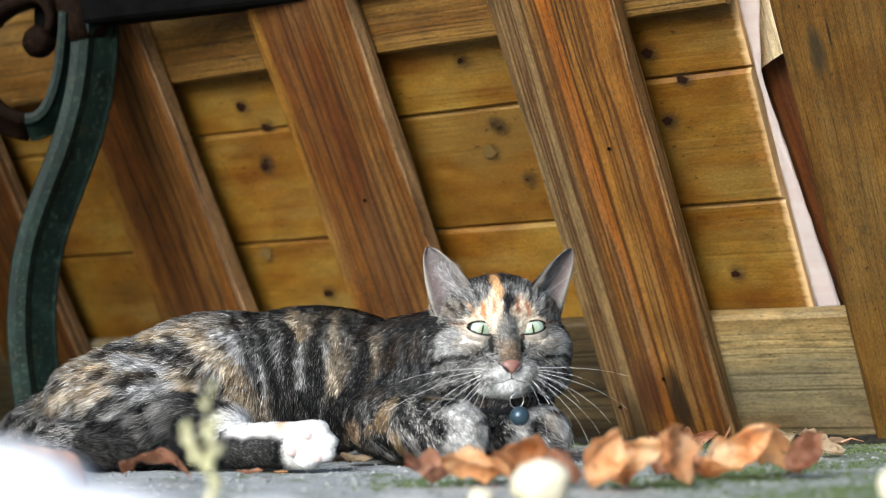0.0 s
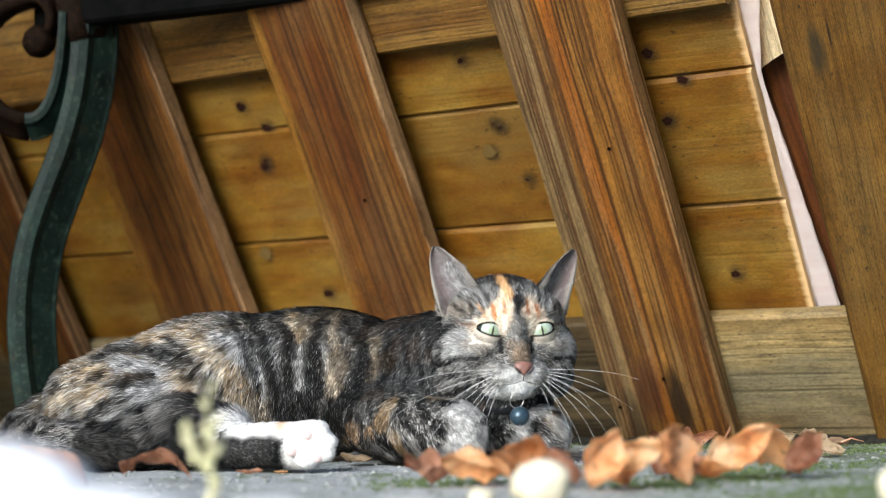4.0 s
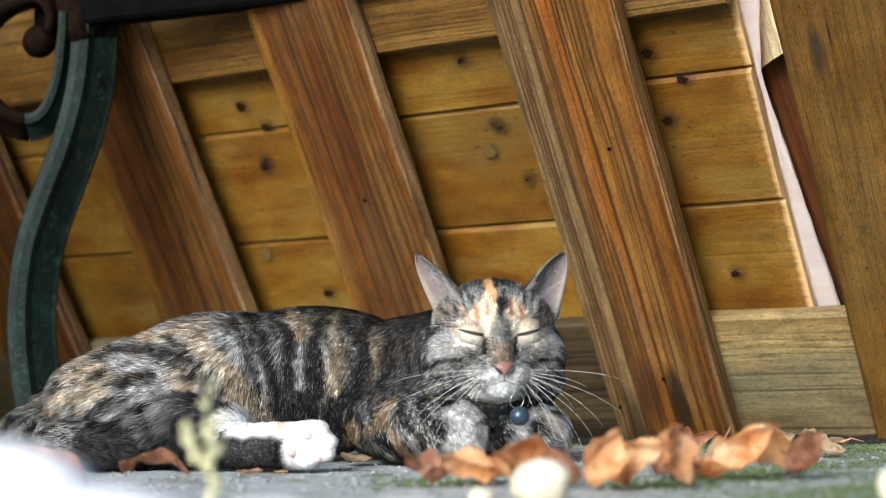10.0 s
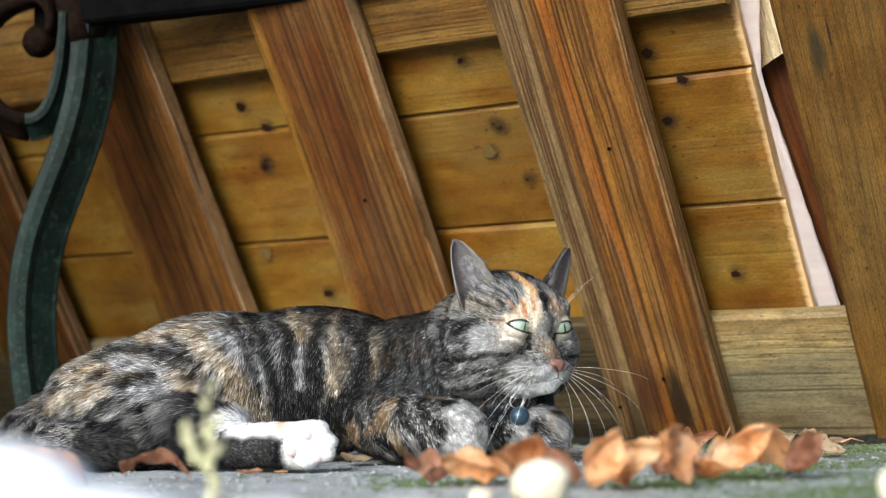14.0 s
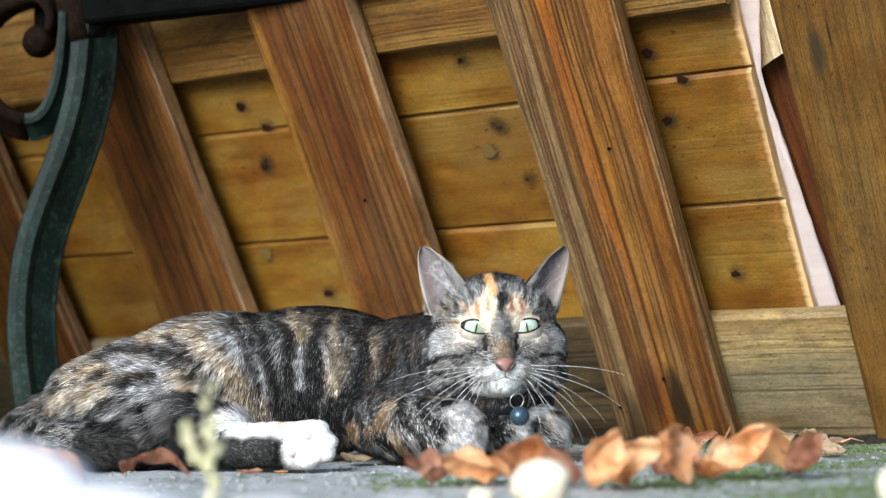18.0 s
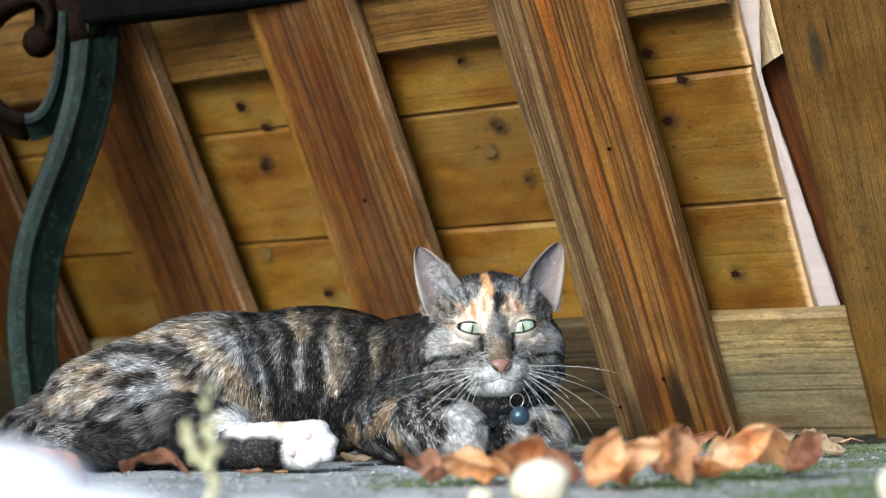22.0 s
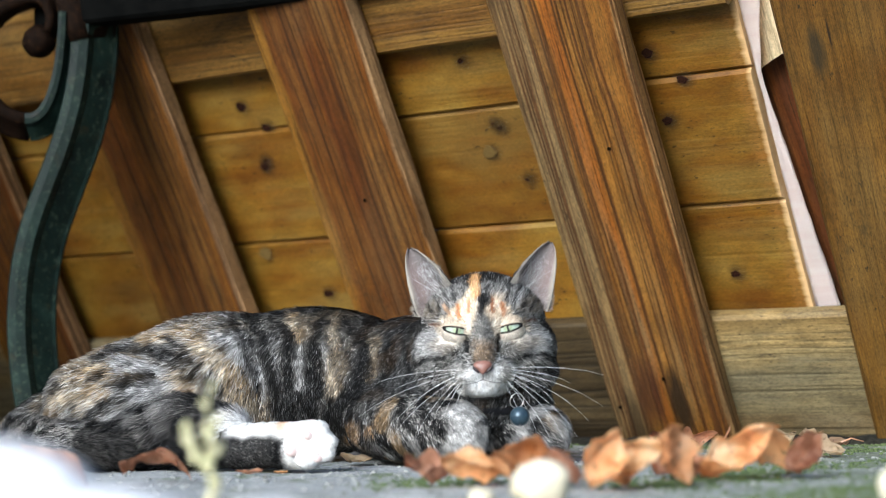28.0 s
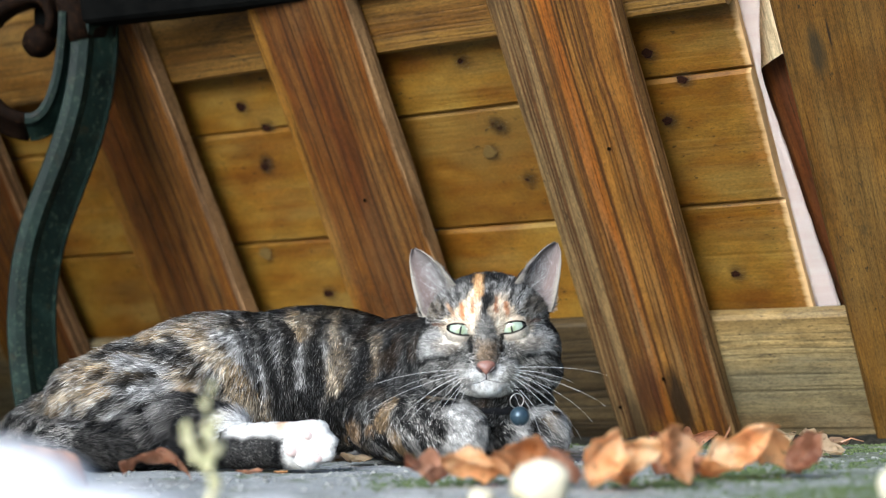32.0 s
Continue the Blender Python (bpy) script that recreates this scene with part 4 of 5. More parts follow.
def tick(p, rng, grain=620, share=0.5):
    """An even 0 to 1 draw for each hair, shared in part by the hairs of one small tuft."""
    v = share * vnoise(p * np.array([1.0, 1.0, 0.45]), grain, 9) + (1 - share) * rng.random(len(p))
    out = np.empty(len(p))
    out[np.argsort(v)] = np.linspace(0, 1, len(p))
    return out


def agouti(p, rng, hair, dark=0.45, pale=0.3, grain=620):
    """Ticked grey base coat: single hairs black, grey or pale."""
    n = len(p)
    col = np.tile(np.array(GREY), (n, 1)) * (0.7 + 0.6 * vnoise(p, 90, 8))[:, None]
    if hair:
        r = tick(p, rng, grain)
        col = blend(col, (r < dark) * 0.88, BLACK)
        col = blend(col, (r > 1 - pale * 0.8) * 0.85, (0.44, 0.42, 0.39))
    return col


# the flank's tabby pattern and some painted shade: lines (x0, z0, x1, z1, width) of black, tan and pale grey fur
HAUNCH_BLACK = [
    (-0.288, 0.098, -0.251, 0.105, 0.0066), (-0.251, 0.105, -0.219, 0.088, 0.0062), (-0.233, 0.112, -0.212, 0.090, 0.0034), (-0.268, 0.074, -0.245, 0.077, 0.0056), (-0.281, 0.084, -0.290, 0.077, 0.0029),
    # the two widest lines are shade low on the haunch, painted into the coat
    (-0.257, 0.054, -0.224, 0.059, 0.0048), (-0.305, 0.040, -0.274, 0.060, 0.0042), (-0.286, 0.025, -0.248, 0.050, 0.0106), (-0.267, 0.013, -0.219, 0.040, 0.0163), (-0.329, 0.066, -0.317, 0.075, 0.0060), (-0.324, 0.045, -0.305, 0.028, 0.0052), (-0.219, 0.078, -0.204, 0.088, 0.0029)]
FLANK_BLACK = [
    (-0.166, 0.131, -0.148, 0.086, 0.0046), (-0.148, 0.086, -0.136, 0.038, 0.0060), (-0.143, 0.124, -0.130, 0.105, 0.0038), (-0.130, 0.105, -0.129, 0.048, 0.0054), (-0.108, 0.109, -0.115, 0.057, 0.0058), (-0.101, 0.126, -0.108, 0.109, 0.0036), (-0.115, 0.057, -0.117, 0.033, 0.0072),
    # stripes; the widest also hold the shade of the crease behind the foreleg
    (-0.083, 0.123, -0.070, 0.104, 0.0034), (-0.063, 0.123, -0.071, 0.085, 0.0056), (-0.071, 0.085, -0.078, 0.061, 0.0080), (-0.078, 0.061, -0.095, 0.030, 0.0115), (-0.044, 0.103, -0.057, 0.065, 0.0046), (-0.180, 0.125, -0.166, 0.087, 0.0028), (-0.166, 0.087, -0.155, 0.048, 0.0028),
    # lines added for the shade low on the flank
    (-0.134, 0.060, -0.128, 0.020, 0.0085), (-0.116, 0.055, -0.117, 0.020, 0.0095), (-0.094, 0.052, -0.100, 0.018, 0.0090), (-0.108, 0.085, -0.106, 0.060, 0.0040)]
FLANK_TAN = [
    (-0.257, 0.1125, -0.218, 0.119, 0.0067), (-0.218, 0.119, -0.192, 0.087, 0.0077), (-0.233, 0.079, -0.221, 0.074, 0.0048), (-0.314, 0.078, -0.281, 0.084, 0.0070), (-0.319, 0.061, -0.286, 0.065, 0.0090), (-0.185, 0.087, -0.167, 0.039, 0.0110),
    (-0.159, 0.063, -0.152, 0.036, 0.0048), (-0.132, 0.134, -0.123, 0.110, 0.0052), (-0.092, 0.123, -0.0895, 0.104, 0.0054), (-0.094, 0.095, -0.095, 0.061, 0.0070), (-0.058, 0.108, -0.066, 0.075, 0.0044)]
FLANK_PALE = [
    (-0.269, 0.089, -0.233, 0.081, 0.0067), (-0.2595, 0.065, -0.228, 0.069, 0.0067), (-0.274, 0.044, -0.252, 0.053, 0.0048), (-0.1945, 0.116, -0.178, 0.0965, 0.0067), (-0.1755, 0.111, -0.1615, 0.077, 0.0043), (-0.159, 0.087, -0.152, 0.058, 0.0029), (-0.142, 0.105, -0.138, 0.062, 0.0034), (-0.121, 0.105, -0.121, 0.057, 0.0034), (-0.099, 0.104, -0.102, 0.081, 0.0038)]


def drawn(q, lines):
    out = np.zeros(len(q))
    for x0, z0, x1, z1, w in lines:
        out = np.maximum(out, stroke(q, (x0, z0), (x1, z1), w))
    return out


def body_coat(p, nrm, rng, hair):
    """Tabby lines over ticked grey and tan, with low shade painted in, in the cat's own space."""
    p = p + np.array(CAT)
    n1, n2, n3 = vnoise(p, 40, 1), vnoise(p, 110, 2), vnoise(p, 17, 3)
    q = p + np.stack([(n1 - 0.5) * 0.010 + (n2 - 0.5) * 0.006, 0 * n1, (vnoise(p, 60, 5) - 0.5) * 0.012], 1)
    x, z = p[:, 0], p[:, 2]
    haunch = step(-0.150, -0.200, x)
    chest = step(-0.075, -0.040, x)
    col = blend(np.tile(np.array((0.108, 0.104, 0.098)), (len(p), 1)), step(0.35, 0.65, n1), (0.165, 0.155, 0.138))
    col = blend(col, step(0.5, 0.7, vnoise(p, 34, 7)) * 0.7, (0.20, 0.155, 0.10))
    col = blend(col, chest * 0.9, (0.062, 0.062, 0.061))
    tan = blend(np.tile(np.array((0.34, 0.240, 0.125)), (len(p), 1)), step(0.35, 0.65, n2), (0.60, 0.49, 0.34))
    # tan dimmed towards the chest, where shading is put into the colour
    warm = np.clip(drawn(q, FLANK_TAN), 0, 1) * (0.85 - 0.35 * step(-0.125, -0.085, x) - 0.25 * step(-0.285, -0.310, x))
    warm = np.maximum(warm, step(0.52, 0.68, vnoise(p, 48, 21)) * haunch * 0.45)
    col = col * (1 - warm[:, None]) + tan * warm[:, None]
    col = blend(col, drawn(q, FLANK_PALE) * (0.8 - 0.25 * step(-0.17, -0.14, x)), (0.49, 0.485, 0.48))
    # thin lines between the broad ones
    back = 1 - haunch
    fine = 0.5 + 0.5 * np.sin(2 * np.pi * ((x + 0.18 * z) / 0.0118 + 1.0 * n1 + 0.5 * n2))
    curl = 0.5 + 0.5 * np.sin(2 * np.pi * ((z * 0.95 - 0.42 * x) / 0.0150 + 1.3 * n1 + 0.6 * n3))
    thin = step(0.60, 0.88, fine) * back * (1 - 0.5 * warm) * 0.8 + step(0.68, 0.9, curl) * haunch * 0.45 * (1 - 0.4 * warm)
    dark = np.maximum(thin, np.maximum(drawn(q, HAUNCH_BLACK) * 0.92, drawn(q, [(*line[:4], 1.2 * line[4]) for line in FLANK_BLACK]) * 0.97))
    # dark along the spine and the rump's edge; shade painted in low on the belly
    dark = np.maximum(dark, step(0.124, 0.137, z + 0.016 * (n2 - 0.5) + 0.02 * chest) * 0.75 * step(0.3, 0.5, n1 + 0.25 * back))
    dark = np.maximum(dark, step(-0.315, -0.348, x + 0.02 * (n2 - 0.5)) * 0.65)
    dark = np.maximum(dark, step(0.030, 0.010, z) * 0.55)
    if hair:
        r = tick(p, rng, 420, 0.4)
        dark = np.clip(dark + (r < 0.27 - 0.10 * haunch + 0.07 * chest + 0.10 * step(-0.125, -0.085, x)) * 0.8, 0, 1) * (1 - 0.6 * (r > 0.95))
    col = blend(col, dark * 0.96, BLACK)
    if hair:
        t = tick(p, rng, 520, 0.35)
        col = blend(col, (t > 0.77) * (0.36 + 0.42 * haunch - 0.12 * chest) * (1 - 0.85 * dark), (0.64, 0.64, 0.63))
        col = blend(col, (t > 0.94) * 0.2 * dark, (0.36, 0.35, 0.34))
    rusty = step(0.58, 0.72, vnoise(p, 70, 12)) * step(-0.10, -0.05, x)
    col = blend(col, rusty * 0.15, (0.14, 0.085, 0.040))
    orange = blob(q, (-0.217, 0.066), (0.010, 0.008)) + blob(q, (-0.079, 0.027), (0.008, 0.011)) + blob(q, (-0.061, 0.027), (0.007, 0.009)) + blob(q, (-0.0514, 0.040), (0.008, 0.010))
    return blend(col, orange * 0.4, (0.44, 0.26, 0.11))


def body_comb(p):
    p = p + np.array(CAT)
    b = step(-0.24, -0.15, p[:, 0])
    c = step(-0.07, -0.02, p[:, 0])
    return np.stack([-0.9 * (1 - b) - 0.12 * b - 0.35 * c, -0.1 + 0 * b, -0.5 * (1 - b) - 0.95 * b], 1)


def place(items):
    """From the place's space into the cat's own."""
    return [(Vector(it[0]) - CAT, *it[1:]) for it in items]


torso = lumps(place([
    ((-0.115, 1.605, 0.070), (0.105, 0.078, 0.066)),
    ((-0.195, 1.610, 0.067), (0.105, 0.082, 0.065)),
    ((-0.258, 1.612, 0.056), (0.085, 0.080, 0.056)),
    ((-0.278, 1.548, 0.048), (0.066, 0.038, 0.046), (0, 18, 0)),
    ((-0.335, 1.600, 0.034), (0.045, 0.050, 0.034)),
    ((-0.366, 1.590, 0.026), (0.026, 0.030, 0.026)),
    ((-0.040, 1.560, 0.058), (0.070, 0.060, 0.056)),
    ((0.030, 1.535, 0.050), (0.055, 0.055, 0.048)),
    ((-0.030, 1.500, 0.034), (0.055, 0.036, 0.034)),
    ((0.040, 1.490, 0.048), (0.050, 0.036, 0.034)),
] + chain((-0.03, 1.56, 0.075), (0.035, 1.49, 0.084), 0.050, 0.047)), 0.006, 9)
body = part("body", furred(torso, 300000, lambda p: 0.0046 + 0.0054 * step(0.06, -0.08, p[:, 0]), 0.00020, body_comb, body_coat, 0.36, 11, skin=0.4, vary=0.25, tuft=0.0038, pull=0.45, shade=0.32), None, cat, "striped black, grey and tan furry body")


def leg_coat(base, tint, amount, stripes=True):
    def coat(p, nrm, rng, hair):
        q = p + np.array(CAT)
        col = agouti(q, rng, hair, 0.25, 0.5)
        n1 = vnoise(q, 40, 4)
        if stripes:
            band = 0.5 + 0.5 * np.sin(2 * np.pi * ((q[:, 0] * 0.8 + q[:, 2] * 0.6) / 0.020 + 1.2 * n1))
            dk = step(0.45, 0.7, band)
            if hair:
                dk = dk * (rng.random(len(p)) < 0.85)
            col = blend(col, dk * 0.9, BLACK)
            col = blend(col, step(0.66, 0.76, vnoise(q, 60, 6)) * 0.4, TAN)
        return blend(col, base(q) * amount, tint)
    return coat


foreleg = lumps(place(chain((-0.055, 1.515, 0.034), (-0.028, 1.475, 0.028), 0.030, 0.027) + chain((-0.028, 1.475, 0.028), (0.006, 1.445, 0.026), 0.027, 0.0245) + [((0.010, 1.440, 0.024), (0.0235, 0.020, 0.0235))]), 0.004, 5)
part("foreleg", furred(foreleg, 55000, lambda p: 0.0070 + 0 * p[:, 0], 0.00020, lambda p: np.stack([0.5 + 0 * p[:, 0], -0.3 + 0 * p[:, 0], -0.7 + 0 * p[:, 0]], 1), leg_coat(lambda q: step(-0.014, 0.010, q[:, 0]) * step(0.25, 0.5, vnoise(q * np.array([1, 1, 0.5]), 75, 3)), (0.66, 0.64, 0.61), 0.8), 0.35, 12), None, cat, "folded grey striped foreleg")
forepaw = lumps(place(chain((0.030, 1.50, 0.03), (0.078, 1.468, 0.023), 0.026, 0.0215)), 0.004, 4)
part("foreleg", furred(forepaw, 22000, lambda p: 0.008 + 0 * p[:, 0], 0.00018, lambda p: np.stack([0.6 + 0 * p[:, 0], -0.3 + 0 * p[:, 0], -0.5 + 0 * p[:, 0]], 1), leg_coat(lambda q: step(0.4, 0.6, vnoise(q, 70, 3)), PALE, 0.6), 0.35, 13, vary=0.2), None, cat, "grey striped foreleg tucked under the chest")


def hind_coat(p, nrm, rng, hair):
    q = p + np.array(CAT)
    col = agouti(q, rng, hair, 0.7, 0.15)
    col = blend(col, 0.45 + 0.5 * step(0.35, 0.6, vnoise(q, 50, 4)), BLACK)
    if hair:
        col = blend(col, (rng.random(len(p)) > 0.95) * 0.3, (0.4, 0.39, 0.4))
    white = step(-0.178, -0.170, q[:, 0] + 0.006 * (vnoise(q, 90, 2) - 0.5)) * step(0.046, 0.041, q[:, 2])
    under = step(0.030, 0.024, q[:, 2] + 0.004 * (vnoise(q, 120, 3) - 0.5)) * step(-0.122, -0.128, q[:, 0])
    col = blend(col, white * (1 - under), WHITE)
    col = blend(col, step(0.024, 0.048, q[:, 2]) * step(-0.195, -0.235, q[:, 0]) * 0.7 * step(0.25, 0.55, vnoise(q * np.array([0.6, 1, 1]), 110, 9)), (0.23, 0.22, 0.21))
    spot = blob(q, (-0.128, 0.036), (0.005, 0.008)) + blob(q, (-0.134, 0.044), (0.006, 0.004))
    return blend(col, spot * 0.6 * white, (0.72, 0.42, 0.20))


thigh_low = lumps(place(chain((-0.285, 1.505, 0.018), (-0.215, 1.475, 0.031), 0.017, 0.027) + chain((-0.215, 1.475, 0.032), (-0.172, 1.43, 0.027), 0.028, 0.021)), 0.004, 5)
part("hind_leg", furred(thigh_low, 42000, lambda p: 0.013 + 0 * p[:, 0], 0.00019, lambda p: np.stack([-0.8 + 0 * p[:, 0], 0.1 + 0 * p[:, 0], -0.4 + 0 * p[:, 0]], 1), hind_coat, 0.3, 14), None, cat, "black furred lower hind leg")
foot = lumps(place(chain((-0.178, 1.425, 0.019), (-0.110, 1.385, 0.0195), 0.0175, 0.0185) + [((-0.104, 1.380, 0.021), (0.0175, 0.017, 0.018)), ((-0.097, 1.371, 0.0315), (0.008, 0.009, 0.0075)), ((-0.0905, 1.372, 0.0225), (0.008, 0.009, 0.0065)), ((-0.0925, 1.371, 0.0130), (0.008, 0.009, 0.0065)), ((-0.106, 1.368, 0.0075), (0.008, 0.008, 0.0060))]), 0.0028, 6)
hind_paw = part("hind_paw", furred(foot, 42000, lambda p: 0.0042 + 0 * p[:, 0], 0.00015, lambda p: np.stack([0.8 + 0 * p[:, 0], -0.2 + 0 * p[:, 0], -0.1 + 0 * p[:, 0]], 1), hind_coat, 0.22, 15, skin=1.0, vary=0.06, shade=0.05), None, cat, "white hind paw with a black underside")
for x, y, z, r in [(-0.1040, 1.3650, 0.0275, 0.0046), (-0.0935, 1.3675, 0.0195, 0.0046), (-0.097, 1.3655, 0.0105, 0.0044), (-0.1165, 1.3685, 0.0165, 0.0062)]:
    bm = stone_mesh(r, r * 0.5, r * 0.8, x * 100, 2, 0.1)
    pd = part("toe_pad", bm, PAD, hind_paw, "pink toe pad", smooth=True)
    pd.matrix_basis = Matrix.Translation(Vector((x, y - 0.0012, z)) - CAT) @ pose(0, 0, 0, 0, 0, 28)
tail = lumps(place(chain((-0.366, 1.575, 0.022), (-0.330, 1.52, 0.020), 0.021, 0.019, 8) + chain((-0.330, 1.52, 0.020), (-0.262, 1.478, 0.017), 0.019, 0.015, 10)), 0.004, 4)
part("tail", furred(tail, 42000, lambda p: 0.014 + 0 * p[:, 0], 0.00019, lambda p: np.stack([0.8 + 0 * p[:, 0], -0.5 + 0 * p[:, 0], -0.1 + 0 * p[:, 0]], 1), lambda p, nrm, rng, hair: blend(agouti(p, rng, hair, 0.35, 0.6), 0.85 * step(0.45, 0.7, vnoise(p, 45, 5) + 3.0 * (p[:, 0] + 0.22)), BLACK), 0.4, 16), None, cat, "dark ticked tail wrapped round the body")

# collar and bell, under the chin
collar = part("collar", tube([(0.042 + 0.040 * math.cos(a) - CAT.x, 1.492 + 0.033 * math.sin(a) - CAT.y, 0.060 + 0.018 * math.sin(a)) for a in [2 * math.pi * i / 40 for i in range(41)]], 0.0048, 8), COLLAR, cat, "black collar", smooth=True)
BELL_AT = Vector((0.0575, 1.424, 0.0375)) - CAT
bm = bmesh.new()
bmesh.ops.create_uvsphere(bm, u_segments=28, v_segments=20, radius=0.0078)
for v in bm.verts:
    a = abs(v.co.z)
    v.co *= 1.03 if a < 0.0009 else 1.0
    if v.co.z < -0.004 and abs(v.co.x) < 0.0009:
        v.co *= 0.9
bell = part("bell", bm, BELL, collar, "small blue-grey metal bell", smooth=True)
bell.matrix_basis = Matrix.Translation(BELL_AT)
ring = part("ring", tube([(0.0058 * math.cos(a), 0.0, 0.0058 * math.sin(a)) for a in [2 * math.pi * i / 24 for i in range(25)]], 0.0004, 6), STEEL, collar, "thin steel split ring", smooth=True)
ring.matrix_basis = Matrix.Translation(BELL_AT + Vector((-0.002, 0.001, 0.0122))) @ pose(0, 0, 0, 12, 0, 20)


# ---- head, in its own space: face to -y, x to its own left, origin between the eyes ----
def head_coat(p, nrm, rng, hair):
    x, y, z = p[:, 0], p[:, 1], p[:, 2]
    n1, n2 = vnoise(p, 130, 1), vnoise(p, 260, 2)
    q = p + np.stack([(n1 - 0.5) * 0.006, 0 * x, (n2 - 0.5) * 0.005], 1)
    col = np.tile(np.array((0.160, 0.154, 0.142)), (len(p), 1)) * (0.7 + 0.6 * vnoise(p, 90, 8))[:, None]
    if hair:
        r = tick(p, rng, 700, 0.4)
        col = blend(col, (r < 0.33) * 0.86, BLACK)
        col = blend(col, (r > 0.64) * 0.62, (0.56, 0.55, 0.53))
    front = step(0.035, 0.015, y)
    cheek = blob(q, (-0.040, -0.012), (0.016, 0.012)) + blob(q, (0.040, -0.014), (0.016, 0.012))
    col = blend(col, cheek * 0.4, PALE)
    top = step(0.032, 0.040, z + 0.010 * (n1 - 0.5)) * step(0.034, 0.022, np.abs(x))
    col = blend(col, top * (0.9 if not hair else 0.95 * (tick(p, rng, 800) < 0.88)), BLACK)
    col = blend(col, step(0.035, 0.06, y) * 0.55, BLACK)
    # warm blaze over the eyes: a peak on the brow, widening to one side
    half = np.clip((0.040 - z) * 0.42, 0.0015, 0.0125)
    mid = -0.0035 - np.clip((0.034 - z), 0, 0.03) * 0.47
    left = 1 - step(0.6, 1.15, np.abs(x + (n1 - 0.5) * 0.004 - mid) / half)
    left = left * step(0.042, 0.038, z + 0.005 * (n2 - 0.5)) * step(-0.002, 0.004, z)
    right = blob(q, (0.0125, 0.012), (0.0095, 0.016), 0.5)
    blaze = np.clip(left + 0.85 * right, 0, 1) * front
    hold = 1.0
    if hair:
        hold = tick(p, rng, 520, 0.6) < 0.97
    col = blend(col, blaze * hold * 0.95, CREAM)
    for a, b, w, tint, k in (((-0.0165, 0.0085), (-0.0175, 0.018), 0.0021, (0.52, 0.20, 0.065), 0.9), ((-0.0085, 0.012), (-0.0095, 0.022), 0.0016, (0.50, 0.20, 0.07), 0.75), ((-0.004, 0.026), (-0.0045, 0.038), 0.0042, (0.62, 0.34, 0.13), 0.8),
                             ((0.0090, 0.013), (0.0085, 0.023), 0.0017, (0.30, 0.11, 0.045), 0.9), ((0.0170, 0.009), (0.0165, 0.019), 0.0018, (0.42, 0.16, 0.06), 0.9), ((-0.0225, 0.011), (-0.0265, 0.018), 0.0016, (0.50, 0.26, 0.11), 0.6)):
        col = blend(col, stroke(q * np.array([0.5, 1, 0.5]) + p * np.array([0.5, 1, 0.5]), a, b, w) * front * hold * k, tint)
    tanned = np.clip(blob(q, (-0.030, -0.012), (0.014, 0.006)) + blob(q, (0.032, -0.012), (0.014, 0.006)) + blob(q, (-0.040, 0.016), (0.012, 0.008)) + blob(q, (0.040, 0.016), (0.012, 0.008)), 0, 1)
    col = blend(col, tanned * 0.4, (0.24, 0.18, 0.115))
    # ringed neck, pale rims round the eyes, dark inner corners
    neck = 0.5 + 0.5 * np.sin(2 * np.pi * ((y + 0.35 * np.abs(x)) / 0.019 + 0.8 * n1))
    col = blend(col, step(0.5, 0.8, neck) * step(0.038, 0.056, y) * step(0.03, 0.01, z) * 0.85, BLACK)
    qs = 0.3 * q + 0.7 * p
    broken = 0.75 + 0.25 * step(0.3, 0.6, n2)
    if hair:
        broken = broken * (tick(p, rng, 800, 0.4) < 0.93)
    for s in (-1, 1):
        e = blob(q, (s * 0.0205, 0.001), (0.0150, 0.0095), 0.4)
        col = blend(col, e * front * 0.8, (0.72, 0.60, 0.46))
        col = blend(col, blob(q, (s * 0.0215, -0.0082), (0.0140, 0.0044), 0.5) * front * 0.9, (0.85, 0.76, 0.64))
        e = blob(q, (s * 0.0095, 0.001), (0.0034, 0.009), 0.5)
        col = blend(col, e * front * 0.85, (0.84, 0.72, 0.58))
        col = blend(col, stroke(p, (s * 0.0106, -0.005), (s * 0.0116, -0.0165), 0.0024) * front * 0.95, BLACK)
        col = blend(col, stroke(p, (s * 0.0310, 0.0045), (s * 0.040, 0.0046), 0.0014) * 0.8, (0.09, 0.035, 0.016))
        col = blend(col, stroke(qs, (s * 0.045, 0.0025), (s * 0.060, -0.0070), 0.0034) * broken * 0.95, BLACK)
        col = blend(col, stroke(qs, (s * 0.030, -0.0210), (s * 0.046, -0.0208), 0.0020) * broken * 0.95, BLACK)
        col = blend(col, stroke(qs, (s * 0.046, -0.0208), (s * 0.056, -0.0270), 0.0028) * broken * 0.92, BLACK)
        col = blend(col, stroke(qs, (s * 0.047, -0.033), (s * 0.060, -0.044), 0.0030) * broken * 0.9, BLACK)
        col = blend(col, stroke(qs, (s * 0.034, -0.042), (s * 0.050, -0.050), 0.0028) * broken * 0.85, BLACK)
        for k in range(3):
            col = blend(col, stroke(p, (s * 0.013, -0.0255 - 0.0036 * k), (s * 0.023, -0.0240 - 0.0040 * k), 0.0011) * front * broken * 0.95, BLACK)
        # lines running back over the brow and down the cheek
        for k in range(4):
            col = blend(col, stroke(qs, (s * (0.020 + 0.0055 * k), 0.022 - 0.0030 * k), (s * (0.023 + 0.0075 * k), 0.037 - 0.0050 * k), 0.0015) * broken * 0.85, BLACK)
            col = blend(col, stroke(qs, (s * (0.049 + 0.002 * k), 0.010 - 0.012 * k), (s * (0.055 + 0.001 * k), 0.000 - 0.013 * k), 0.0022) * broken * 0.85, BLACK)
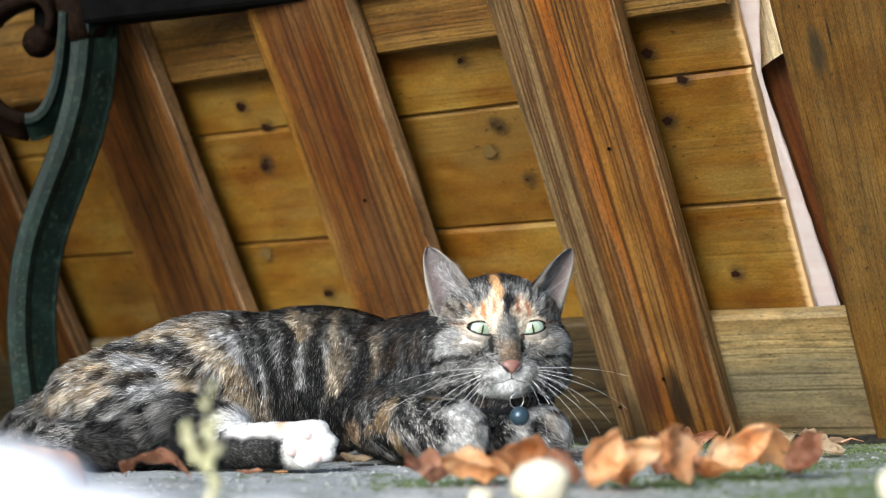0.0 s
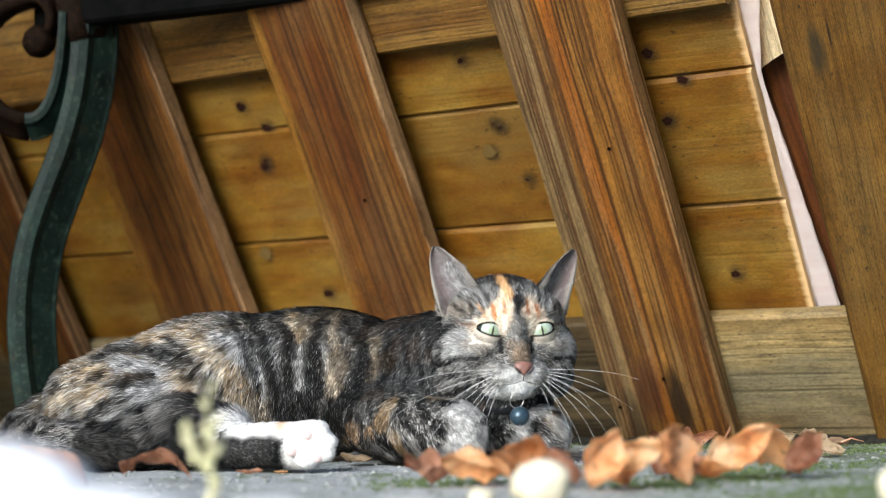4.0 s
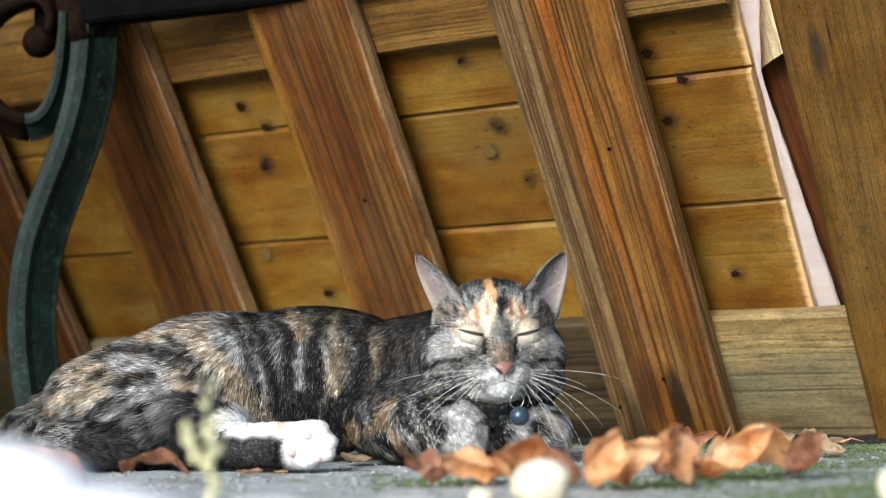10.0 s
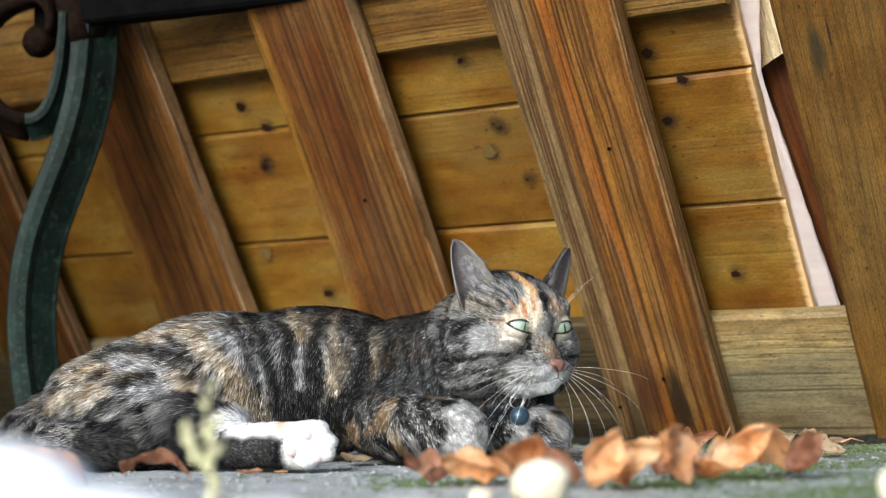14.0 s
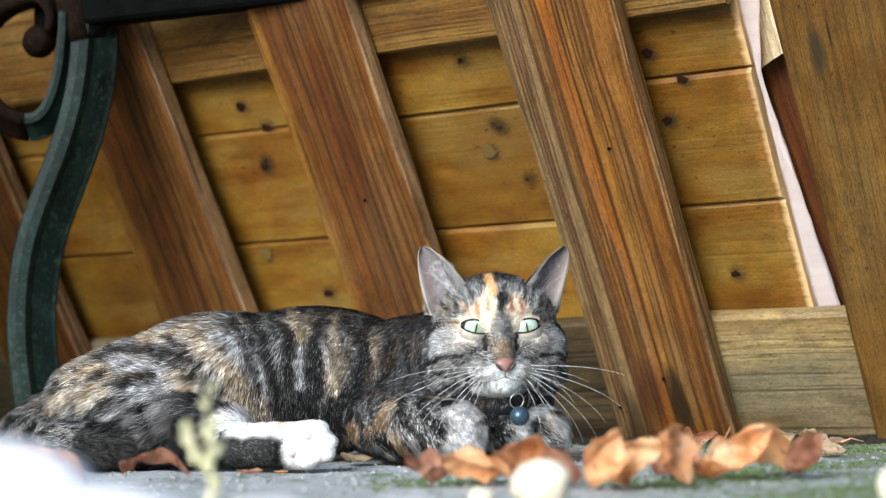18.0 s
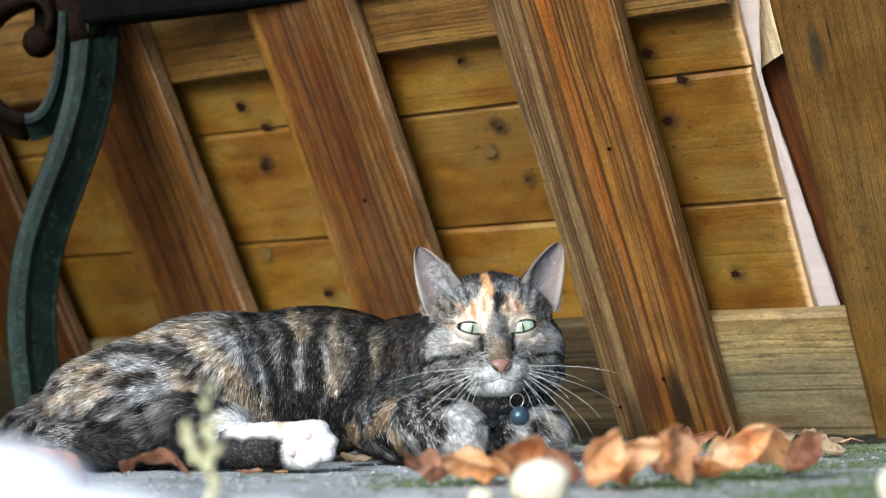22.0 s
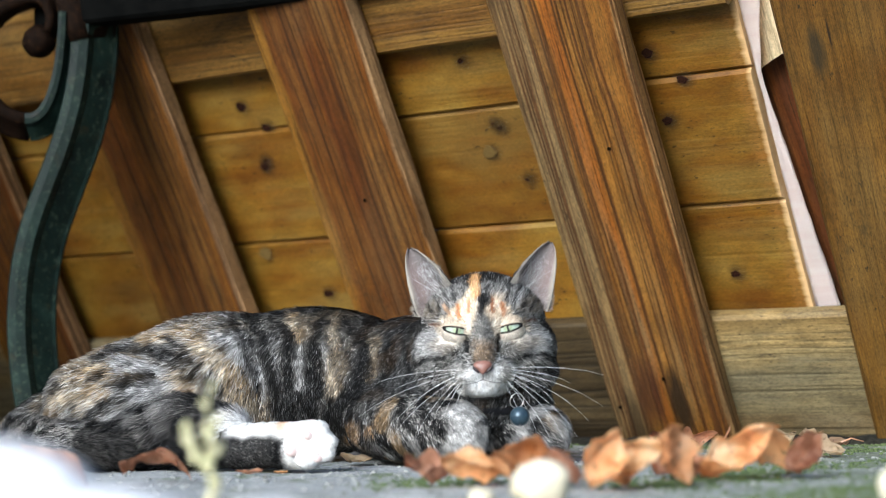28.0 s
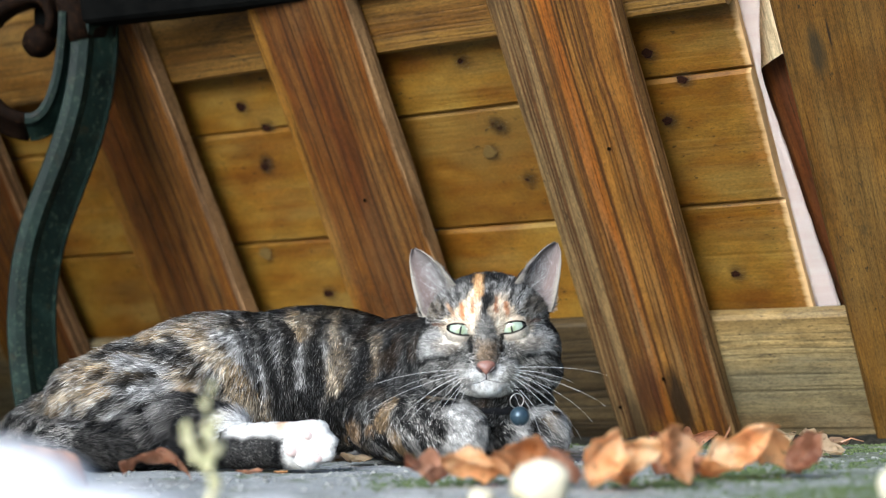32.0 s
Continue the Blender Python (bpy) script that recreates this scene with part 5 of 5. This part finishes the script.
    col = blend(col, stroke(q, (0.0010, 0.012), (0.0015, 0.024), 0.0030) * front * 0.92, BLACK)
    col = blend(col, stroke(q, (0.0055, 0.020), (0.0065, 0.034), 0.0024) * front * broken * 0.75, BLACK)
    bridge = blob(q, (0.001, -0.0165), (0.0090, 0.0105))
    col = blend(col, bridge * front * 0.75, (0.225, 0.150, 0.085))
    grey = blob(q, (0.001, -0.001), (0.0058, 0.013))
    tint = np.tile(np.array((0.24, 0.23, 0.215)), (len(p), 1)) * (0.4 + 1.2 * vnoise(p, 700, 4))[:, None]
    grey = np.clip(grey * front * 0.8, 0, 1)[:, None]
    col = col * (1 - grey) + tint * grey
    lip = blob(q, (0.0, -0.0352), (0.0165, 0.0078), 0.45) * step(0.018, 0.006, y)
    muzzle = blob(q, (0, -0.0450), (0.0175, 0.0100), 0.45) * step(0.016, 0.002, y)
    pads = blob(q, (-0.019, -0.034), (0.014, 0.009)) + blob(q, (0.019, -0.034), (0.014, 0.009))
    col = blend(col, np.clip(pads, 0, 1) * front * 0.6 * (1 - muzzle) * broken, (0.54, 0.52, 0.48))
    throat = step(-0.050, -0.058, z) * step(-0.02, 0.0, y)
    col = blend(col, throat * 0.5, (0.12, 0.11, 0.10))
    return blend(col, np.maximum(muzzle, lip), (0.93, 0.92, 0.90))


def head_comb(p):
    d = p - np.array([0.0, -0.045, -0.020])
    return d / (np.linalg.norm(d, axis=1)[:, None] + 1e-9) + np.stack([0 * p[:, 0], 0.35 + 0 * p[:, 0], -0.55 * step(0.02, 0.05, np.abs(p[:, 0])) * step(0.02, -0.02, p[:, 2])], 1)


skull = lumps([
    ((0, 0.030, 0.006), (0.049, 0.048, 0.0345)),
    ((0, 0.036, 0.021), (0.036, 0.038, 0.0225)),
    ((-0.0285, 0.024, -0.018), (0.0290, 0.034, 0.0275)),
    ((0.0285, 0.024, -0.018), (0.0290, 0.034, 0.0275)),
    ((-0.031, 0.034, -0.036), (0.0270, 0.032, 0.0220)),
    ((0.031, 0.034, -0.036), (0.0270, 0.032, 0.0220)),
    ((0, 0.070, -0.020), (0.050, 0.048, 0.048)),
    ((-0.0105, -0.015, -0.0335), (0.0150, 0.0165, 0.0110), (0, 0, 16)),
    ((0.0105, -0.015, -0.0335), (0.0150, 0.0165, 0.0110), (0, 0, -16)),
    ((0, -0.012, -0.017), (0.0100, 0.024, 0.0125), (28, 0, 0)),
    ((0, -0.004, 0.002), (0.0082, 0.018, 0.020), (20, 0, 0)),
    ((0, -0.0165, -0.0435), (0.0120, 0.0130, 0.0082)),
    ((0, 0.010, -0.0440), (0.0260, 0.020, 0.0120)),
    ((-0.021, 0.004, 0.0145), (0.016, 0.015, 0.0085), (0, 14, 0)),
    ((0.021, 0.004, 0.0145), (0.016, 0.015, 0.0085), (0, -14, 0)),
    ((-0.024, 0.000, -0.0155), (0.017, 0.016, 0.0095)),
    ((0.024, 0.000, -0.0155), (0.017, 0.016, 0.0095)),
], 0.0026, 5)


def head_length(p):
    near = step(0.03, -0.03, p[:, 1])
    return 0.0078 * (1 - near) + 0.0034 * near


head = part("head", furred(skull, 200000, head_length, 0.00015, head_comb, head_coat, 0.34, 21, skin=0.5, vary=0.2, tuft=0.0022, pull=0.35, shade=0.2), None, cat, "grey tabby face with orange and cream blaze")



def lid_tint(pale):
    """Black rim along the opening, short fur beyond it."""
    def coat(p, nrm, rng, hair):
        ph = np.arctan2(np.abs(p[:, 2]), -p[:, 1])
        col = np.tile(np.array(pale), (len(p), 1))
        if hair:
            col = blend(col, (rng.random(len(p)) < 0.3) * step(0.4, 0.9, ph) * 0.7, (0.05, 0.045, 0.04))
        return blend(col, step(0.13, 0.08, ph), (0.012, 0.010, 0.010))
    return coat


def lid_comb(p):
    return np.stack([1.2 * p[:, 0] / 0.011, 0 * p[:, 0], np.sign(p[:, 2]) + 0.01], 1)


lid_coat = {1: lid_tint((0.56, 0.46, 0.35)), -1: lid_tint((0.74, 0.66, 0.56))}
EYES = {}
for s in (-1, 1):
    m = pose(s * 0.0208 + 0.0005, -0.0061, 0.0005, 0, -s * 12, -s * 3)
    bm = bmesh.new()
    bmesh.ops.create_uvsphere(bm, u_segments=32, v_segments=20, radius=0.0104, matrix=Matrix.Diagonal((1.06, 1, 1, 1)))
    eye = part("eye", bm, EYE_MAT, head, "pale green eye with a narrow pupil", smooth=True)
    eye.matrix_basis = m
    for upper in (1, -1):
        # half shell whose edge runs from corner to corner
        bm = bmesh.new()
        nu, nvv = 22, 20
        grid = []
        for i in range(nu + 1):
            th = math.pi * i / nu
            row = []
            for j in range(nvv + 1):
                ph = math.pi * 0.62 * j / nvv
                r = 0.0111 + 0.0003 * (j == 0)
                row.append(bm.verts.new((-1.06 * r * math.cos(th), -r * math.sin(th) * math.cos(ph), upper * r * math.sin(th) * math.sin(ph))))
            grid.append(row)
        for a, c in zip(grid, grid[1:]):
            for j in range(nvv):
                if a is grid[0] or c is grid[-1]:
                    continue
                bm.faces.new((a[j], a[j + 1], c[j + 1], c[j]))
        bmesh.ops.delete(bm, geom=[v for v in bm.verts if not v.link_faces], context="VERTS")
        bmesh.ops.recalc_face_normals(bm, faces=bm.faces)
        me = bpy.data.meshes.new("eyelid")
        bm.to_mesh(me)
        bm.free()
        me = furred(me, 4200, lambda p: 0.0006 + 0.0034 * step(0.16, 0.5, np.arctan2(np.abs(p[:, 2]), -p[:, 1])), 0.00014, lid_comb, lid_coat[upper], 0.3, 41 + upper, skin=0.9, vary=0.2, tuft=0.002, pull=0.2, shade=0.1)
        lid = part("upper_eyelid" if upper > 0 else "lower_eyelid", me, None, head)
        lid.matrix_basis = m
        EYES[(s, upper)] = (lid, m)

# nose leather, mouth line
bm = bmesh.new()
bmesh.ops.create_icosphere(bm, subdivisions=3, radius=1.0)
for v in bm.verts:
    t = (v.co.z + 1) / 2
    v.co = Vector((v.co.x * (0.0020 + 0.0086 * t), v.co.y * 0.0032, v.co.z * 0.0056))
    for s in (-1, 1):
        d = (v.co - Vector((s * 0.0046, -0.005, -0.0004))).length
        if d < 0.0022:
            v.co.y += 0.0022 - d
nose_ob = part("nose", bm, NOSE, head, "brick-pink nose", smooth=True)
nose_ob.matrix_basis = pose(0, -0.0354, -0.0285, -14, 0, 0)
for s in (-1, 1):
    bm = bmesh.new()
    bmesh.ops.create_icosphere(bm, subdivisions=2, radius=1.0, matrix=Matrix.LocRotScale((s * 0.0052, -0.0394, -0.0300), Euler((0, -s * 0.8, 0)), (0.0038, 0.0012, 0.0012)))
    part("nostril", bm, MOUTH, head, smooth=True)
part("mouth_line", tube([(0, -0.0368, -0.031), (0, -0.0360, -0.0385)], 0.0004, 6), MOUTH, head)
for s in (-1, 1):
    part("mouth_line", tube(bezier((0, -0.0362, -0.0375), (s * 0.005, -0.0350, -0.0405), (s * 0.012, -0.031, -0.0415), (s * 0.019, -0.021, -0.0425), 10), [0.00030 * (1 - 0.8 * k / 10) for k in range(11)], 6), MOUTH, head)

# ears: curved shells, furred outside, thinly haired inside
def ear_shape(u, v, s):
    """u across -1..1, v up 0..1; the hollow faces -y."""
    w = 0.0196 * (1 - v ** 1.35) ** 0.56
    x = u * w + s * (0.0065 * v)
    y = 0.013 * (1 - u * u) * (1 - 0.75 * v) + 0.004 * v
    return Vector((x, y, 0.0555 * v))


def ear_mesh(s):
    bm = bmesh.new()
    nu, nw = 14, 14
    front = [[bm.verts.new(ear_shape(2 * i / nu - 1, min(0.995, j / nw), s)) for i in range(nu + 1)] for j in range(nw + 1)]
    backs = [[bm.verts.new(ear_shape((2 * i / nu - 1) * 1.02, min(0.995, j / nw), s) + Vector((0, 0.0016 + 0.0012 * (1 - abs(2 * i / nu - 1)), 0.0004 * (j == nw)))) for i in range(nu + 1)] for j in range(nw + 1)]
    for g, rev in ((front, False), (backs, True)):
        for a, c in zip(g, g[1:]):
            for i in range(nu):
                q = (a[i], a[i + 1], c[i + 1], c[i])
                bm.faces.new(q[::-1] if rev else q)
    for j in range(nw):
        for i, rev in ((0, True), (nu, False)):
            q = (front[j][i], backs[j][i], backs[j + 1][i], front[j + 1][i])
            bm.faces.new(q[::-1] if rev else q)
    for i in range(nu):
        bm.faces.new((front[nw][i], front[nw][i + 1], backs[nw][i + 1], backs[nw][i]))
    me = bpy.data.meshes.new("ear_skin")
    bmesh.ops.recalc_face_normals(bm, faces=bm.faces)
    bm.to_mesh(me)
    bm.free()
    return me


def ear_coat(p, nrm, rng, hair):
    inside = step(-0.1, -0.4, nrm[:, 1])
    col = blend(agouti(p, rng, hair, 0.7, 0.18), 0.4 + 0 * p[:, 0], (0.03, 0.026, 0.023))
    outer = step(-0.002, 0.010, p[:, 0] * SIDE[0] - 0.12 * p[:, 2])
    rim = step(0.0150, 0.0185, np.abs(p[:, 0] - SIDE[0] * 0.12 * p[:, 2]) / np.clip(1.02 - p[:, 2] / 0.0555, 0.01, 1.1) ** 0.5)
    skin = blend(np.tile(np.array((0.155, 0.134, 0.130)), (len(p), 1)), outer * 0.6, (0.215, 0.150, 0.138))
    skin = blend(skin, rim, (0.30, 0.27, 0.23))
    inner = step(-0.004, -0.012, p[:, 0] * SIDE[0] - 0.12 * p[:, 2]) * (1 - rim)
    skin = blend(skin, inner * 0.75, (0.055, 0.050, 0.046))
    if hair:
        white = np.where(tick(p, rng, 420, 0.4) > 0.55, 1.0, 0.0) * step(0.052, 0.03, p[:, 2]) * (1 - rim) * (1 - 0.65 * outer)
        skin = blend(blend(skin, 0.3 + 0 * rim, (0.20, 0.185, 0.175)), white * 0.85, (0.54, 0.53, 0.53))
    return col * (1 - inside[:, None]) + skin * inside[:, None]


SIDE = [1]


def ear_comb(s):
    def comb(p):
        fan = step(0.045, 0.0, p[:, 2])
        return np.stack([s * (0.75 * fan - 0.1) + 0 * fan, -0.15 + 0 * fan, 0.45 + 0.5 * (1 - fan)], 1)
    return comb


def ear_hair(s):
    def length(p):
        rooted = step(0.008, -0.004, p[:, 0] * s - 0.10 * p[:, 2]) * step(0.046, 0.02, p[:, 2])
        return 0.0018 + 0.0055 * rooted + 0.0040 * step(0.022, 0.004, p[:, 2])
    return length


EARS = {}
for s in (-1, 1):
    SIDE[0] = s
    me = furred(ear_mesh(s), 16000, ear_hair(s), 0.00011, ear_comb(s), ear_coat, 0.14, 31 + s, skin=1.0, vary=0.22, pull=0.2, shade=0.15)
    ear = part("ear", me, None, head, "upright pointed ear with pale inner hair")
    EARS[s] = ear

# whiskers: thin, stiff at the root, drooping towards the tip
for s in (-1, 1):
    for i, (x, z, out, drop, sag, ln) in enumerate([
            (0.0185, -0.0300, 0.98, 0.02, 0.010, 0.078), (0.0175, -0.0322, 0.95, -0.20, 0.014, 0.086), (0.0190, -0.0335, 0.90, -0.36, 0.016, 0.070), (0.0165, -0.0345, 0.86, -0.46, 0.018, 0.074), (0.0180, -0.0362, 0.76, -0.58, 0.018, 0.062),
            (0.0150, -0.0370, 0.70, -0.66, 0.020, 0.066), (0.0165, -0.0385, 0.60, -0.74, 0.018, 0.050), (0.0205, -0.0318, 0.97, -0.08, 0.008, 0.052), (0.0140, -0.0392, 0.50, -0.82, 0.016, 0.040), (0.0200, -0.0350, 0.88, -0.28, 0.012, 0.044)]):
        a = Vector((s * x, -0.024, z))
        d = Vector((s * out, -0.22 + 0.10 * (i % 3), drop)).normalized()
        d.x *= 1.0 + 0.05 * math.sin(3.1 * i + s)
        pts = bezier(a, a + d * ln * 0.35, a + d * ln * 0.72 + Vector((0, 0, -0.25 * sag)), a + d * ln + Vector((-s * 0.35 * sag, 0.006, -sag)), 14)
        part("whisker", tube(pts, [0.00013 * (1 - 0.7 * k / 14) for k in range(15)], 5), WHISKER, head)
    for i in range(3):
        a = Vector((s * (0.021 + 0.002 * i), -0.004, 0.014))
        part("whisker", tube(bezier(a, a + Vector((s * 0.004, -0.010, 0.010)), a + Vector((s * 0.012, -0.012, 0.020)), a + Vector((s * (0.022 + 0.006 * i), -0.004, 0.022 + 0.005 * i)), 8), [0.00009 * (1 - 0.8 * k / 8) for k in range(9)], 5), WHISKER, head)


# ---- what moves ----
def motions():
    rows = [(0, 0.0479, 0.1066, 2.9, 0, 6.3), (0.5, 0.0510, 0.1059, 3.5, 0.8, 10.5), (1, 0.0525, 0.1056, 3.2, 0.8, 11.5), (1.5, 0.0533, 0.1055, 3.3, 0.8, 11.8), (2, 0.0542, 0.1055, 3.5, 0.6, 12.5),
            (3, 0.0547, 0.1056, 3.8, 0.3, 12.3), (3.5, 0.0547, 0.1054, 3.5, 0.3, 12.2), (5.5, 0.0502, 0.1065, 3.8, 1.2, 9.8), (6, 0.0495, 0.1068, 3.3, 1.1, 9.2), (6.5, 0.0500, 0.1061, 3, 1.1, 9),
            (7, 0.0503, 0.1050, 2.3, 0.5, 8.2), (8, 0.0482, 0.1044, 1.3, 0.7, 7.5), (9, 0.0463, 0.1044, 1.2, 0.5, 6), (10, 0.0425, 0.1040, 1, 0.5, 6), (11, 0.0423, 0.1040, 1.1, 0.6, 6.2),
            (12, 0.0436, 0.1042, 2.3, 0.7, 6), (12.5, 0.0461, 0.1046, 3.3, 0.6, 7), (13, 0.0670, 0.1088, 4.5, 0, 27), (13.5, 0.0705, 0.1087, 5, 1, 37), (14, 0.0700, 0.1077, 5, 1, 35), (14.5, 0.0696, 0.1073, 4.9, 1, 34.5),
            (16.5, 0.0440, 0.1084, 3.1, 0, 5.9), (17, 0.0415, 0.1078, 2.6, -0.3, 5.4), (18, 0.0433, 0.1078, 2.6, -0.2, 5.1), (19, 0.0420, 0.1078, 2.6, -0.4, 4.8), (20, 0.0411, 0.1078, 2.6, -0.3, 5.2),
            (21, 0.0411, 0.1080, 3.6, -0.5, 4.4), (22, 0.0405, 0.1077, 3.6, -1, 4.3), (23, 0.0403, 0.1071, 2.8, -0.7, 4.6), (23.5, 0.0403, 0.1071, 2.8, -0.7, 4.6), (24, 0.0360, 0.1074, 2.2, -1.4, 0.3),
            (24.5, 0.0306, 0.1076, 3.4, -1.4, -2.9), (25, 0.0306, 0.1076, 3.6, -1.4, -2.9), (25.5, 0.0305, 0.1078, 4.6, -1.4, -3.1), (27.5, 0.0300, 0.1072, 4.6, -1.2, -2.6), (28, 0.0303, 0.1072, 4.4, -1.2, -3.2),
            (29, 0.0324, 0.1072, 4.3, -0.8, -3.2), (30, 0.0326, 0.1072, 4.3, -0.9, -3.2), (31, 0.0329, 0.1072, 4.3, -1, -3.5), (32, 0.0334, 0.1072, 4.3, -1.1, -4)]
    walk(head, [(t, pose(x - CAT.x, 1.45 - CAT.y, z, a, b, c)) for t, x, z, a, b, c in rows])
    # eyelids: how far open
    lids = [(0, 0.95), (2, 0.98), (3.5, 0.95), (5.5, 0.95), (6.3, 0.9), (6.7, 0.5), (7, 0.42), (8, 0.4), (9, 0.18), (10, 0.14), (11, 0.24), (12, 0.36), (12.5, 0.45), (13, 0.85), (14.5, 0.85), (16.5, 1.0), (20, 1.0),
            (21, 0.9), (22, 0.85), (23, 0.8), (23.5, 0.7), (24, 0.6), (24.5, 0.36), (25, 0.4), (25.5, 0.4), (27.5, 0.46), (28, 0.5), (28.5, 0.42), (29, 0.34), (29.5, 0.5), (30, 0.6), (31, 0.7), (32, 0.8)]
    for (s, upper), (lid, m) in EYES.items():
        walk(lid, [(t, m @ pose(0, 0, 0, -(-13 + 47 * o) if upper > 0 else (5 + 13 * o), 0, 0)) for t, o in lids])
    # ears: turn about their own length, and lean outwards
    turn = {-1: [(0, 0), (6.7, 0), (7.0, 46), (7.5, 44), (7.9, 12), (8.2, 16), (8.45, 44), (9, 46), (10, 48), (10.4, 22), (11, 20), (11.5, 5), (12.5, 0), (14.5, 0), (16.5, 2), (19, 0), (23.2, 5), (23.55, 48), (24, 56), (25, 54), (25.4, 10), (28, 2), (32, 5)],
            1: [(0, 40), (1, 30), (3, 35), (6, 25), (9, 25), (12, 25), (12.7, 30), (13, 30), (14.5, 28), (16.5, 0), (16.8, 25), (17.2, 35), (18.3, 30), (18.8, 5), (22, 5), (23, 30), (23.5, 25), (24, 10), (28, 2), (28.7, 25), (29.3, 25), (29.8, 5), (32, 10)]}
    for s, ear in EARS.items():
        walk(ear, [(t, pose(s * 0.0345, 0.019, 0.0176, -6, s * (19 + a * (0.2 if s > 0 else 0.25)), 0) @ pose(0, 0, 0, 0, 0, s * (8 + a * (0.62 if s > 0 else 1.0)))) for t, a in turn[s]])
    # slow breathing of the flank
    walk(body, [(i * 0.8, pose(-0.0006 * (i % 2), 0, -0.0009 * (i % 2))) for i in range(41)])


motions()
